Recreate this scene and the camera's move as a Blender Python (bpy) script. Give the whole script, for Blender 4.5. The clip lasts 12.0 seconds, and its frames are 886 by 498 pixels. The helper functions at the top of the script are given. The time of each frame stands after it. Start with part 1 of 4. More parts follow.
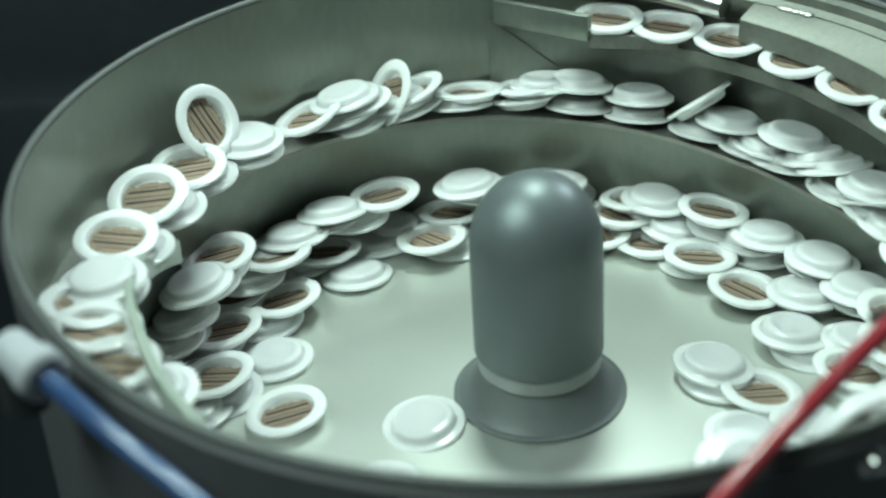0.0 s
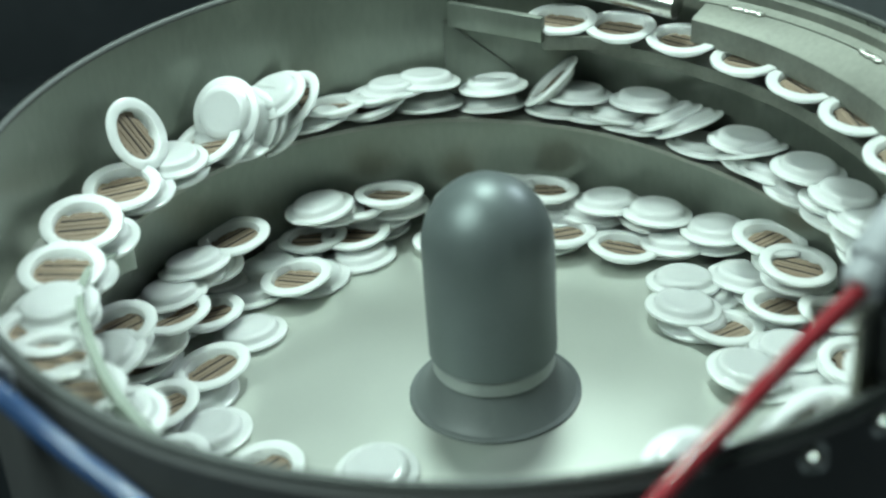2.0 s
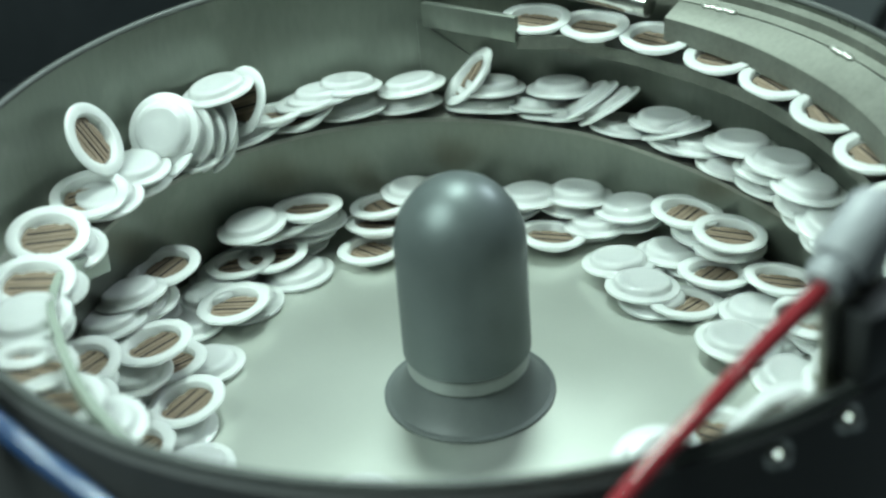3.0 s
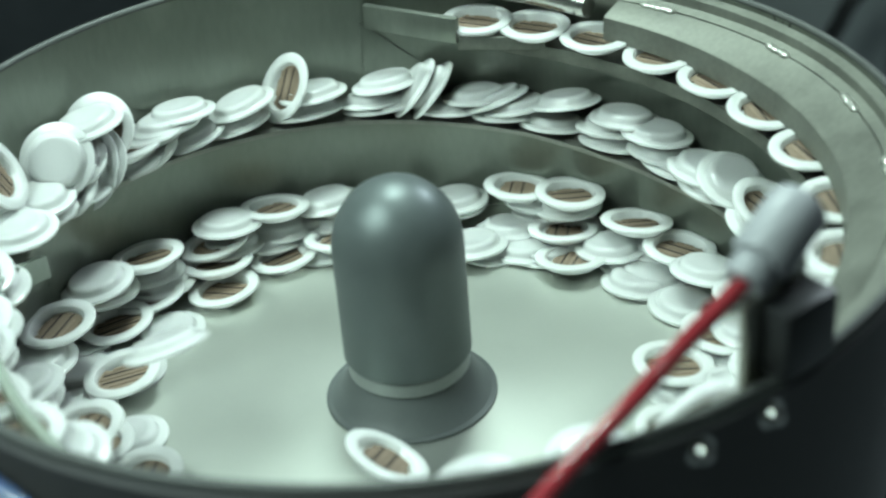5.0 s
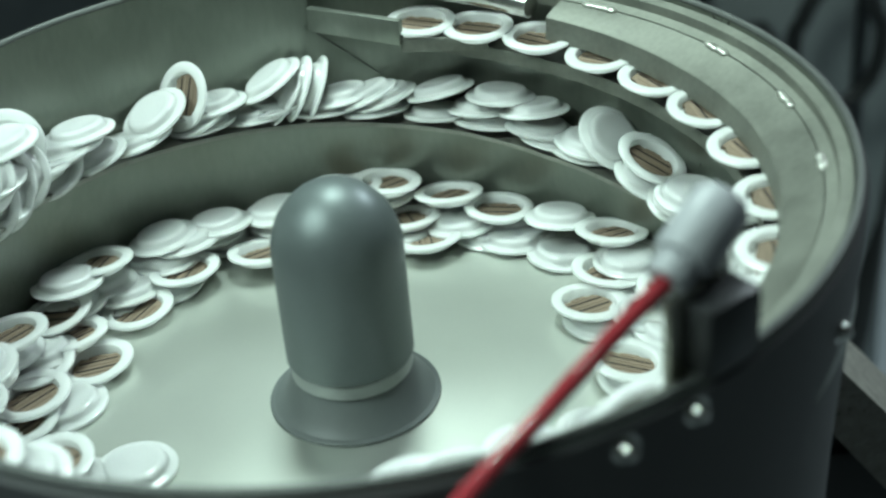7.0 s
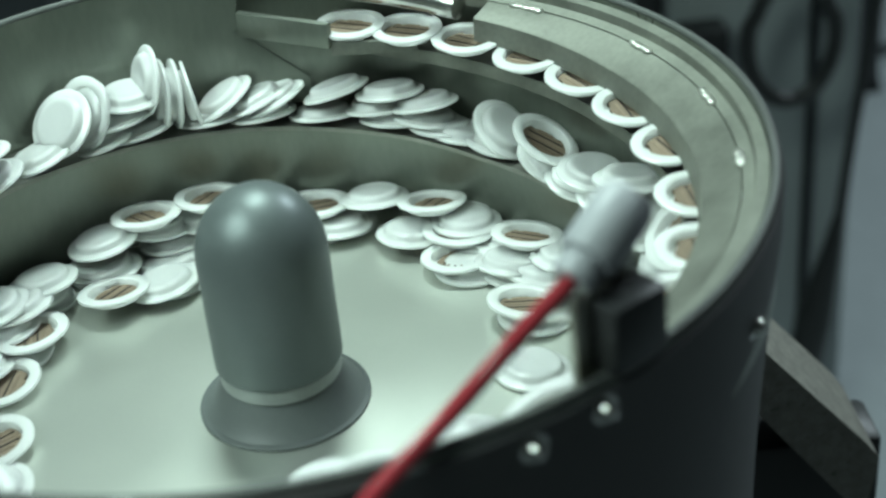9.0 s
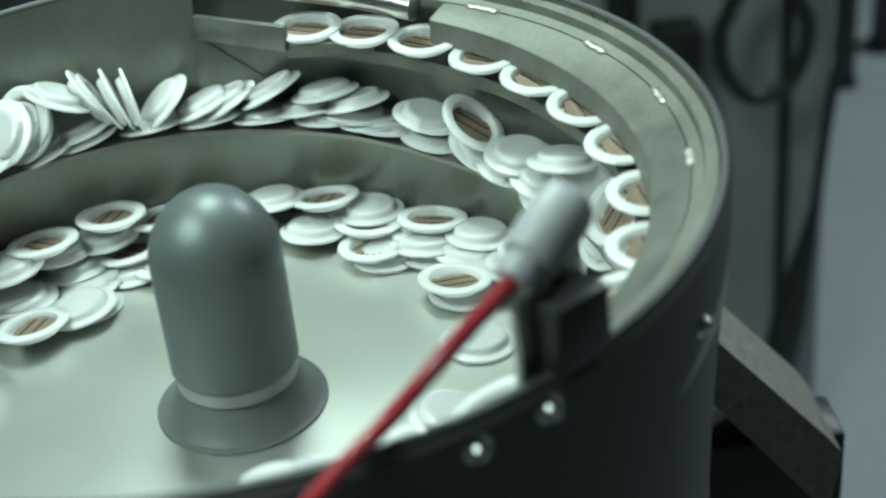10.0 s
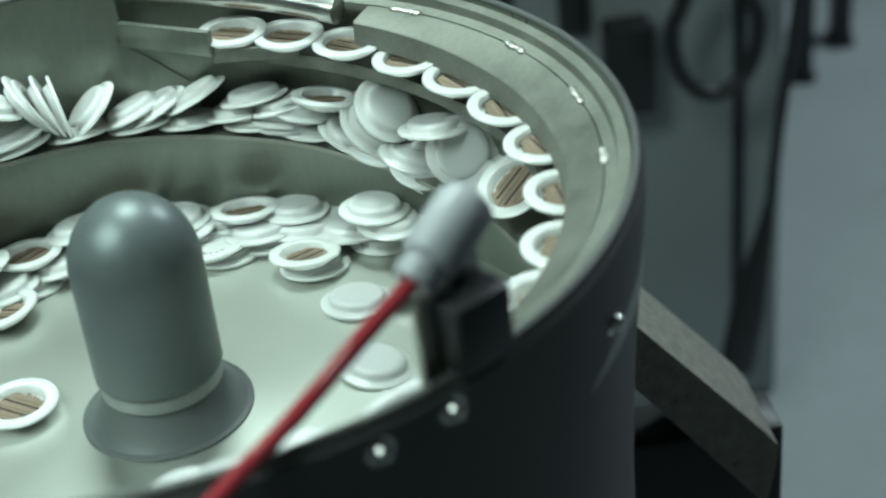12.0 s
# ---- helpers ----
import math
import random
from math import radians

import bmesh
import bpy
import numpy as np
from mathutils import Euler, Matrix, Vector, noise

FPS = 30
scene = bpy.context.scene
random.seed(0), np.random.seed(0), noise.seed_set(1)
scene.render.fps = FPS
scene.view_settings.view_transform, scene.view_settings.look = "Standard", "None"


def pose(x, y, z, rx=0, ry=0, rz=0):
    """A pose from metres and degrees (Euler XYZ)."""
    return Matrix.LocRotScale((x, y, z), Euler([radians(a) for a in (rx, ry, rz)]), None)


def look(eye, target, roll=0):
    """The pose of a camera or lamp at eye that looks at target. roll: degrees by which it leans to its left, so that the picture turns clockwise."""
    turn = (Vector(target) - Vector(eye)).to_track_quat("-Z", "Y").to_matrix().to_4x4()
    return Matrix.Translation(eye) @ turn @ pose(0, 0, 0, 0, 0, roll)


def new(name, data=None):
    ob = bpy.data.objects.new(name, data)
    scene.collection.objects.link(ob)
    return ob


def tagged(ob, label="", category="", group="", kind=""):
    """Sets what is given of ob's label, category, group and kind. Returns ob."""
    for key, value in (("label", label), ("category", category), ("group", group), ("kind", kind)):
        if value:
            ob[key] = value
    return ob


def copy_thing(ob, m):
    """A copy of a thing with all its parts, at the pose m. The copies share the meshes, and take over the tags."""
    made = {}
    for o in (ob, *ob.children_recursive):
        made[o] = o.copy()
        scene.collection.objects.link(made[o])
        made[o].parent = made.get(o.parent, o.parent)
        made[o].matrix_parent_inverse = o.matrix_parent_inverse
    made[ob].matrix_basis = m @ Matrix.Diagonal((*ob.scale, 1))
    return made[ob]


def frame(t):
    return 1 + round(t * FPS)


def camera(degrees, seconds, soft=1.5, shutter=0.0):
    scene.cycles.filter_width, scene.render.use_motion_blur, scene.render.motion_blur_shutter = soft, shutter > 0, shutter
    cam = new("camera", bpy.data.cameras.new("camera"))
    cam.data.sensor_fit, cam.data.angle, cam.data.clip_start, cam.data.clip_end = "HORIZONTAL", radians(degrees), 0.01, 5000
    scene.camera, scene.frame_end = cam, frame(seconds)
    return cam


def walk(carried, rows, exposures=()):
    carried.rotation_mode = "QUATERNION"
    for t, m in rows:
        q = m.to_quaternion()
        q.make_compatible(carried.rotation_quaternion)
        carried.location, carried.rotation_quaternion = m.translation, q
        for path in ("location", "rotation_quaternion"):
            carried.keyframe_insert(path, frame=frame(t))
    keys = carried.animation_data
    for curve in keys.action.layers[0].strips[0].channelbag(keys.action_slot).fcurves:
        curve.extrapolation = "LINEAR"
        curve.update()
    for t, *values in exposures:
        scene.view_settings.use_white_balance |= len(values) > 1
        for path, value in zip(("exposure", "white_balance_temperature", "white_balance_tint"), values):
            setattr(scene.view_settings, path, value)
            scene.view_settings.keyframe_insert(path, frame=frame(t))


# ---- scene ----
# ---------------------------------------------------------------- camera
cam = camera(32.41, 12.0, soft=2.4, shutter=0.5)
cam.data.dof.use_dof = True
cam.data.dof.focus_distance = 0.53
cam.data.dof.aperture_fstop = 9.0
walk(cam, [
    (0, look((-0.0092, -0.3889, 0.2878), (-0.0499, 0.4668, -0.2281), -3.76)),
    (0.5, look((-0.0072, -0.3891, 0.2869), (-0.0449, 0.4677, -0.2273), -3.78)),
    (1, look((-0.0049, -0.3894, 0.2875), (-0.0389, 0.4672, -0.2275), -3.90)),
    (1.5, look((-0.0025, -0.3898, 0.2877), (-0.0334, 0.4668, -0.2273), -3.99)),
    (2, look((-0.0006, -0.3900, 0.2885), (-0.0287, 0.4661, -0.2276), -4.07)),
    (2.5, look((0.0020, -0.3900, 0.2886), (-0.0224, 0.4656, -0.2284), -4.13)),
    (3, look((0.0053, -0.3904, 0.2889), (-0.0177, 0.4651, -0.2284), -4.38)),
    (5, look((0.0169, -0.3917, 0.2892), (0.0093, 0.4636, -0.2290), -4.69)),
    (5.5, look((0.0201, -0.3918, 0.2888), (0.0152, 0.4636, -0.2292), -4.77)),
    (6, look((0.0228, -0.3918, 0.2885), (0.0208, 0.4638, -0.2293), -4.85)),
    (6.5, look((0.0261, -0.3917, 0.2876), (0.0261, 0.4645, -0.2291), -4.99)),
    (7, look((0.0291, -0.3925, 0.2886), (0.0344, 0.4626, -0.2299), -5.01)),
    (9, look((0.0439, -0.3935, 0.2879), (0.0661, 0.4609, -0.2313), -5.49)),
    (9.5, look((0.0483, -0.3939, 0.2875), (0.0751, 0.4605, -0.2315), -5.62)),
    (10, look((0.0531, -0.3947, 0.2877), (0.0853, 0.4589, -0.2321), -5.75)),
    (10.5, look((0.0582, -0.3959, 0.2877), (0.0966, 0.4574, -0.2322), -5.93)),
    (11, look((0.0618, -0.3957, 0.2871), (0.1035, 0.4572, -0.2333), -6.04)),
    (11.5, look((0.0656, -0.3964, 0.2868), (0.1121, 0.4562, -0.2336), -6.12)),
    (12, look((0.0688, -0.3971, 0.2871), (0.1188, 0.4550, -0.2339), -6.22)),
], exposures=[(0, 0.0), (12, 0.0)])

# ---------------------------------------------------------------- light
world = bpy.data.worlds.new("workshop_air")
scene.world = world
world.use_nodes = True
world.node_tree.nodes["Background"].inputs[0].default_value = (0.55, 0.68, 0.72, 1)
world.node_tree.nodes["Background"].inputs[1].default_value = 0.32


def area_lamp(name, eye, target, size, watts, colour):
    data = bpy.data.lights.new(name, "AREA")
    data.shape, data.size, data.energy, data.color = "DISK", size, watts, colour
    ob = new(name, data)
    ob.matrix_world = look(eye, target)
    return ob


# unseen lamps: small over the bowl's far half, broad up to one side
area_lamp("unseen_bowl_lamp", (0.01, 0.19, 0.49), (0.0, -0.03, 0.0), 0.13, 2.3, (0.76, 1.0, 0.93))
area_lamp("unseen_side_lamp", (-0.38, -0.20, 0.66), (0.03, 0.0, 0.03), 0.44, 5.6, (0.76, 1.0, 0.93))
# added fill from no known lamp, brightens the hall behind
area_lamp("hall_fill", (1.6, 1.6, 1.5), (0.8, 1.0, -0.9), 0.6, 30.0, (0.78, 0.95, 1.0))

# ---------------------------------------------------------------- materials


def material(name, colour, rough=0.5, metal=0.0, vary=0.12, scale=60.0, fine=600.0, bump=0.05, stretch=(1, 1, 1), spots=0.0,
             spot_colour=(0.05, 0.05, 0.045), rough_vary=0.1, sheen=0.0, translucent=0.0, by_object=0.0):
    m = bpy.data.materials.new(name)
    m.use_nodes = True
    t = m.node_tree
    b = t.nodes["Principled BSDF"]
    b.inputs["Metallic"].default_value = metal
    at = t.nodes.new("ShaderNodeTexCoord")
    mp = t.nodes.new("ShaderNodeMapping")
    mp.inputs["Scale"].default_value = stretch
    t.links.new(at.outputs["Object"], mp.inputs["Vector"])
    big = t.nodes.new("ShaderNodeTexNoise")
    big.inputs["Scale"].default_value, big.inputs["Detail"].default_value = scale, 4
    small = t.nodes.new("ShaderNodeTexNoise")
    small.inputs["Scale"].default_value, small.inputs["Detail"].default_value = fine, 3
    for n in (big, small):
        t.links.new(mp.outputs["Vector"], n.inputs["Vector"])
    both = t.nodes.new("ShaderNodeMath")
    both.operation = "MULTIPLY_ADD"
    both.inputs[1].default_value = 0.65
    t.links.new(big.outputs["Fac"], both.inputs[0])
    half = t.nodes.new("ShaderNodeMath")
    half.operation = "MULTIPLY"
    half.inputs[1].default_value = 0.35
    t.links.new(small.outputs["Fac"], half.inputs[0])
    t.links.new(half.outputs[0], both.inputs[2])
    ramp = t.nodes.new("ShaderNodeMapRange")
    ramp.inputs["From Min"].default_value, ramp.inputs["From Max"].default_value = 0.3, 0.7
    ramp.inputs["To Min"].default_value, ramp.inputs["To Max"].default_value = 1 - vary, 1 + vary
    t.links.new(both.outputs[0], ramp.inputs["Value"])
    mul = t.nodes.new("ShaderNodeVectorMath")
    mul.operation = "SCALE"
    mul.inputs[0].default_value = colour
    t.links.new(ramp.outputs[0], mul.inputs["Scale"])
    last = mul.outputs[0]
    if by_object:
        info = t.nodes.new("ShaderNodeObjectInfo")
        rnd = t.nodes.new("ShaderNodeMapRange")
        rnd.inputs["To Min"].default_value, rnd.inputs["To Max"].default_value = 1 - by_object, 1.0
        t.links.new(info.outputs["Random"], rnd.inputs["Value"])
        mul2 = t.nodes.new("ShaderNodeVectorMath")
        mul2.operation = "SCALE"
        t.links.new(last, mul2.inputs[0])
        t.links.new(rnd.outputs[0], mul2.inputs["Scale"])
        last = mul2.outputs[0]
    if spots:
        spot = t.nodes.new("ShaderNodeTexNoise")
        spot.inputs["Scale"].default_value, spot.inputs["Detail"].default_value = scale * 2.3, 6
        t.links.new(at.outputs["Object"], spot.inputs["Vector"])
        cut = t.nodes.new("ShaderNodeMapRange")
        cut.inputs["From Min"].default_value, cut.inputs["From Max"].default_value = 0.60, 0.74
        cut.inputs["To Max"].default_value = spots
        t.links.new(spot.outputs["Fac"], cut.inputs["Value"])
        mix = t.nodes.new("ShaderNodeMix")
        mix.data_type = "RGBA"
        mix.inputs["B"].default_value = (*spot_colour, 1)
        t.links.new(cut.outputs[0], mix.inputs["Factor"])
        t.links.new(last, mix.inputs["A"])
        last = mix.outputs["Result"]
    t.links.new(last, b.inputs["Base Color"])
    rr = t.nodes.new("ShaderNodeMapRange")
    rr.inputs["From Min"].default_value, rr.inputs["From Max"].default_value = 0.3, 0.7
    rr.inputs["To Min"].default_value, rr.inputs["To Max"].default_value = max(0.03, rough - rough_vary), min(1, rough + rough_vary)
    t.links.new(both.outputs[0], rr.inputs["Value"])
    t.links.new(rr.outputs[0], b.inputs["Roughness"])
    if bump:
        bp = t.nodes.new("ShaderNodeBump")
        bp.inputs["Strength"].default_value, bp.inputs["Distance"].default_value = bump, 0.001
        t.links.new(both.outputs[0], bp.inputs["Height"])
        t.links.new(bp.outputs[0], b.inputs["Normal"])
    if translucent:
        b.inputs["Subsurface Weight"].default_value = translucent
        b.inputs["Subsurface Radius"].default_value = (0.006, 0.006, 0.006)
        b.inputs["Subsurface Scale"].default_value = 1.0
    return m


# wall tone set below the floor's, standing in for weaker light on it
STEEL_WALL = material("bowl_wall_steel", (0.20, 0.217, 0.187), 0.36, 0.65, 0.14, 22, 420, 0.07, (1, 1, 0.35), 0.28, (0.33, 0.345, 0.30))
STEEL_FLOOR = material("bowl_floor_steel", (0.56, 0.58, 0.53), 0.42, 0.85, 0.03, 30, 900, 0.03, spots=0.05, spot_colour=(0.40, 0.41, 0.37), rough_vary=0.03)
STEEL_TRACK = material("worn_track_steel", (0.30, 0.30, 0.27), 0.42, 0.8, 0.2, 60, 500, 0.06, spots=0.5)
STEEL_COVER = material("dull_cover_steel", (0.19, 0.195, 0.168), 0.55, 0.55, 0.28, 55, 500, 0.08, spots=0.8, spot_colour=(0.16, 0.16, 0.14))
STEEL_BRIGHT = material("polished_bar_steel", (0.60, 0.60, 0.57), 0.22, 1.0, 0.12, 90, 300, 0.10, rough_vary=0.08)
STEEL_RIM = material("rim_steel", (0.10, 0.105, 0.10), 0.55, 0.5, 0.12, 50, 600, 0.04)
# unlit outside of the bowl, its shade put into the dark colour
STEEL_OUTER = material("outer_shell_steel", (0.080, 0.080, 0.081), 0.6, 0.2, 0.15, 18, 300, 0.04)
WELD = material("weld_bead", (0.6, 0.6, 0.55), 0.4, 0.9, 0.25, 300, 900, 0.5)
POST_GREY = material("post_grey_plastic", (0.14, 0.163, 0.163), 0.42, 0.35, 0.08, 50, 700, 0.03, spots=0.15, spot_colour=(0.10, 0.11, 0.11))
POST_FOOT = material("post_foot_metal", (0.33, 0.35, 0.34), 0.42, 0.3, 0.12, 80, 600, 0.05)
DISC_GREY = material("disc_grey_rubber", (0.11, 0.122, 0.12), 0.5, 0.0, 0.10, 40, 600, 0.04)
WHITE = material("white_cap_plastic", (0.82, 0.835, 0.815), 0.19, 0.0, 0.015, 90, 700, 0.0, translucent=1.0, by_object=0.08, rough_vary=0.06)
BROWN = material("brown_insert", (0.29, 0.215, 0.155), 0.75, 0.0, 0.16, 240, 1500, 0.20, (1, 4, 1), by_object=0.3)
DARK_SLIT = material("insert_slit", (0.035, 0.025, 0.02), 0.8, 0.0, 0.2, 200, 900, 0.0)
CLEAR_STRIP = material("milky_guide_strip", (0.30, 0.34, 0.29), 0.22, 0.0, 0.10, 60, 400, 0.03, translucent=0.3)
RED_TUBE = material("red_air_tube", (0.32, 0.035, 0.045), 0.18, 0.0, 0.08, 60, 400, 0.0, rough_vary=0.05)
BLUE_TUBE = material("blue_air_tube", (0.035, 0.075, 0.18), 0.18, 0.0, 0.08, 60, 400, 0.0, rough_vary=0.05)
FITTING = material("grey_fitting_plastic", (0.36, 0.37, 0.39), 0.45, 0.0, 0.06, 120, 700, 0.03)
BLACK = material("black_plastic", (0.022, 0.023, 0.024), 0.45, 0.0, 0.2, 60, 400, 0.04)
BRASS = material("dull_nickel", (0.42, 0.42, 0.37), 0.35, 0.9, 0.15, 100, 500, 0.05)
ARM_PAINT = material("speckled_grey_arm", (0.27, 0.258, 0.23), 0.8, 0.0, 0.3, 160, 500, 0.3, spots=0.75, spot_colour=(0.07, 0.068, 0.06))
GROUND = material("grey_workshop_floor", (0.34, 0.38, 0.39), 0.55, 0.0, 0.10, 3, 40, 0.05, spots=0.2, spot_colour=(0.2, 0.22, 0.23))
CABINET = material("blue_grey_cabinet", (0.33, 0.36, 0.365), 0.5, 0.0, 0.08, 6, 80, 0.02)
DARK_MACHINE = material("dark_machine_paint", (0.022, 0.026, 0.030), 0.5, 0.0, 0.15, 8, 80, 0.03)
ROOM_PAINT = material("dim_room_paint", (0.27, 0.28, 0.28), 0.8, 0.0, 0.08, 2, 30, 0.03)

# ---------------------------------------------------------------- building helpers


def link_mesh(name, bm, mat, parent=None, label="", smooth=True):
    me = bpy.data.meshes.new(name)
    bmesh.ops.recalc_face_normals(bm, faces=bm.faces)
    bm.to_mesh(me)
    bm.free()
    me.materials.append(mat)
    if smooth:
        me.polygons.foreach_set("use_smooth", [True] * len(me.polygons))
        me.set_sharp_from_angle(angle=radians(38))
    ob = new(name, me)
    if parent:
        ob.parent = parent
    if label:
        ob["label"] = label
    return ob


part = link_mesh


def thing(name, x=0, y=0, z=0, label="", category="", group="", kind=""):
    ob = new(name)
    ob.empty_display_size = 0.01
    ob.location = (x, y, z)
    return tagged(ob, label, category, group, kind)


def lathe(profile, segments=48, closed=False):
    """A solid of revolution round z from (radius, height) pairs."""
    bm = bmesh.new()
    rings = []
    for r, z in profile:
        if r < 1e-7:
            rings.append([bm.verts.new((0, 0, z))])
        else:
            rings.append([bm.verts.new((r * math.cos(2 * math.pi * k / segments), r * math.sin(2 * math.pi * k / segments), z))
                          for k in range(segments)])
    pairs = list(zip(rings, rings[1:])) + ([(rings[-1], rings[0])] if closed else [])
    for a, b in pairs:
        for k in range(segments):
            j = (k + 1) % segments
            if len(a) == 1 and len(b) > 1:
                bm.faces.new((a[0], b[k], b[j]))
            elif len(b) == 1 and len(a) > 1:
                bm.faces.new((a[k], b[0], a[j]))
            elif len(a) > 1:
                bm.faces.new((a[k], b[k], b[j], a[j]))
    return bm


def sweep(section, u0, u1, step=2.0):
    """Carries a closed section, a function of the angle giving (radius, height) pairs, round the bowl's axis."""
    bm = bmesh.new()
    n = max(2, int(abs(u1 - u0) / step))
    rings = []
    for i in range(n + 1):
        u = u0 + (u1 - u0) * i / n
        c, s = math.cos(radians(u)), math.sin(radians(u))
        rings.append([bm.verts.new((r * c, r * s, z)) for r, z in section(u)])
    for a, b in zip(rings, rings[1:]):
        for k in range(len(a)):
            j = (k + 1) % len(a)
            bm.faces.new((a[k], a[j], b[j], b[k]))
    bm.faces.new(rings[0])
    bm.faces.new(list(reversed(rings[-1])))
    return bm


def box(sx, sy, sz, bevel=0.0, at=(0, 0, 0), turn=None):
    bm = bmesh.new()
    bmesh.ops.create_cube(bm, size=1)
    bmesh.ops.scale(bm, vec=(sx, sy, sz), verts=bm.verts)
    if bevel:
        bmesh.ops.bevel(bm, geom=bm.edges[:], offset=bevel, segments=2, profile=0.5, affect="EDGES")
    if turn is not None:
        bmesh.ops.transform(bm, matrix=turn, verts=bm.verts)
    bmesh.ops.translate(bm, vec=at, verts=bm.verts)
    return bm


def tube(points, radius, sides=16, taper=None):
    """A round tube along points, ends capped."""
    bm = bmesh.new()
    pts = [Vector(p) for p in points]
    rings, side = [], None
    for i, p in enumerate(pts):
        d = (pts[min(i + 1, len(pts) - 1)] - pts[max(i - 1, 0)]).normalized()
        side = (d.orthogonal() if side is None else side - d * side.dot(d)).normalized()
        up = d.cross(side)
        r = radius if taper is None else radius * taper[i]
        rings.append([bm.verts.new(p + r * (math.cos(a) * side + math.sin(a) * up))
                      for a in (2 * math.pi * k / sides for k in range(sides))])
    for a, b in zip(rings, rings[1:]):
        for k in range(sides):
            bm.faces.new((a[k], a[(k + 1) % sides], b[(k + 1) % sides], b[k]))
    bm.faces.new(list(reversed(rings[0])))
    bm.faces.new(rings[-1])
    return bm


def curve_points(ctrl, n=24):
    """Points of a smooth curve through a few places."""
    c = [Vector(p) for p in ctrl]
    c = [2 * c[0] - c[1], *c, 2 * c[-1] - c[-2]]
    out = []
    for i in range(1, len(c) - 2):
        for k in range(n):
            t = k / n
            out.append(0.5 * (2 * c[i] + (c[i + 1] - c[i - 1]) * t + (2 * c[i - 1] - 5 * c[i] + 4 * c[i + 1] - c[i + 2]) * t * t
                              + (3 * c[i] - c[i - 1] - 3 * c[i + 1] + c[i + 2]) * t ** 3))
    return out + [c[-2]]


def polar(r, u, z):
    return (r * math.cos(radians(u)), r * math.sin(radians(u)), z)


# ---------------------------------------------------------------- the spiral of the bowl
# u counts degrees counter-clockwise along the track: the lower run from -90, the upper run past 360


def track_height(u):
    return float(np.interp(u, [-90, -30, 0, 30, 52, 66, 82, 97, 118, 138, 157, 180, 270, 360, 388, 410, 433, 460],
                           [0.0, 0.014, 0.022, 0.0275, 0.030, 0.0335, 0.0365, 0.0395, 0.0425, 0.0455, 0.0485, 0.051, 0.055, 0.0585,
                            0.0600, 0.0625, 0.0655, 0.0675]))


def track_inner(u):
    return float(np.interp(u, [-90, 0, 35, 160, 208, 228, 300, 388, 410, 430, 446, 460],
                           [0.130, 0.126, 0.118, 0.118, 0.121, 0.124, 0.1275, 0.1265, 0.1265, 0.1275, 0.140, 0.140]))


def wall_foot(u):
    return float(np.interp(u, [0, 45, 100, 150, 170, 270], [0.135, 0.1255, 0.1255, 0.130, 0.136, 0.136]))


def wall_radius(u):
    return float(np.interp(u, [-90, 0, 90, 180, 225, 270, 320, 350, 460], [0.1380, 0.1380, 0.1385, 0.1447, 0.1475, 0.1498, 0.1498, 0.1484, 0.1478]))


def rim_height(u):
    return float(np.interp(u, [84, 190, 240, 300, 460], [0.092, 0.092, 0.0875, 0.0880, 0.0865]))


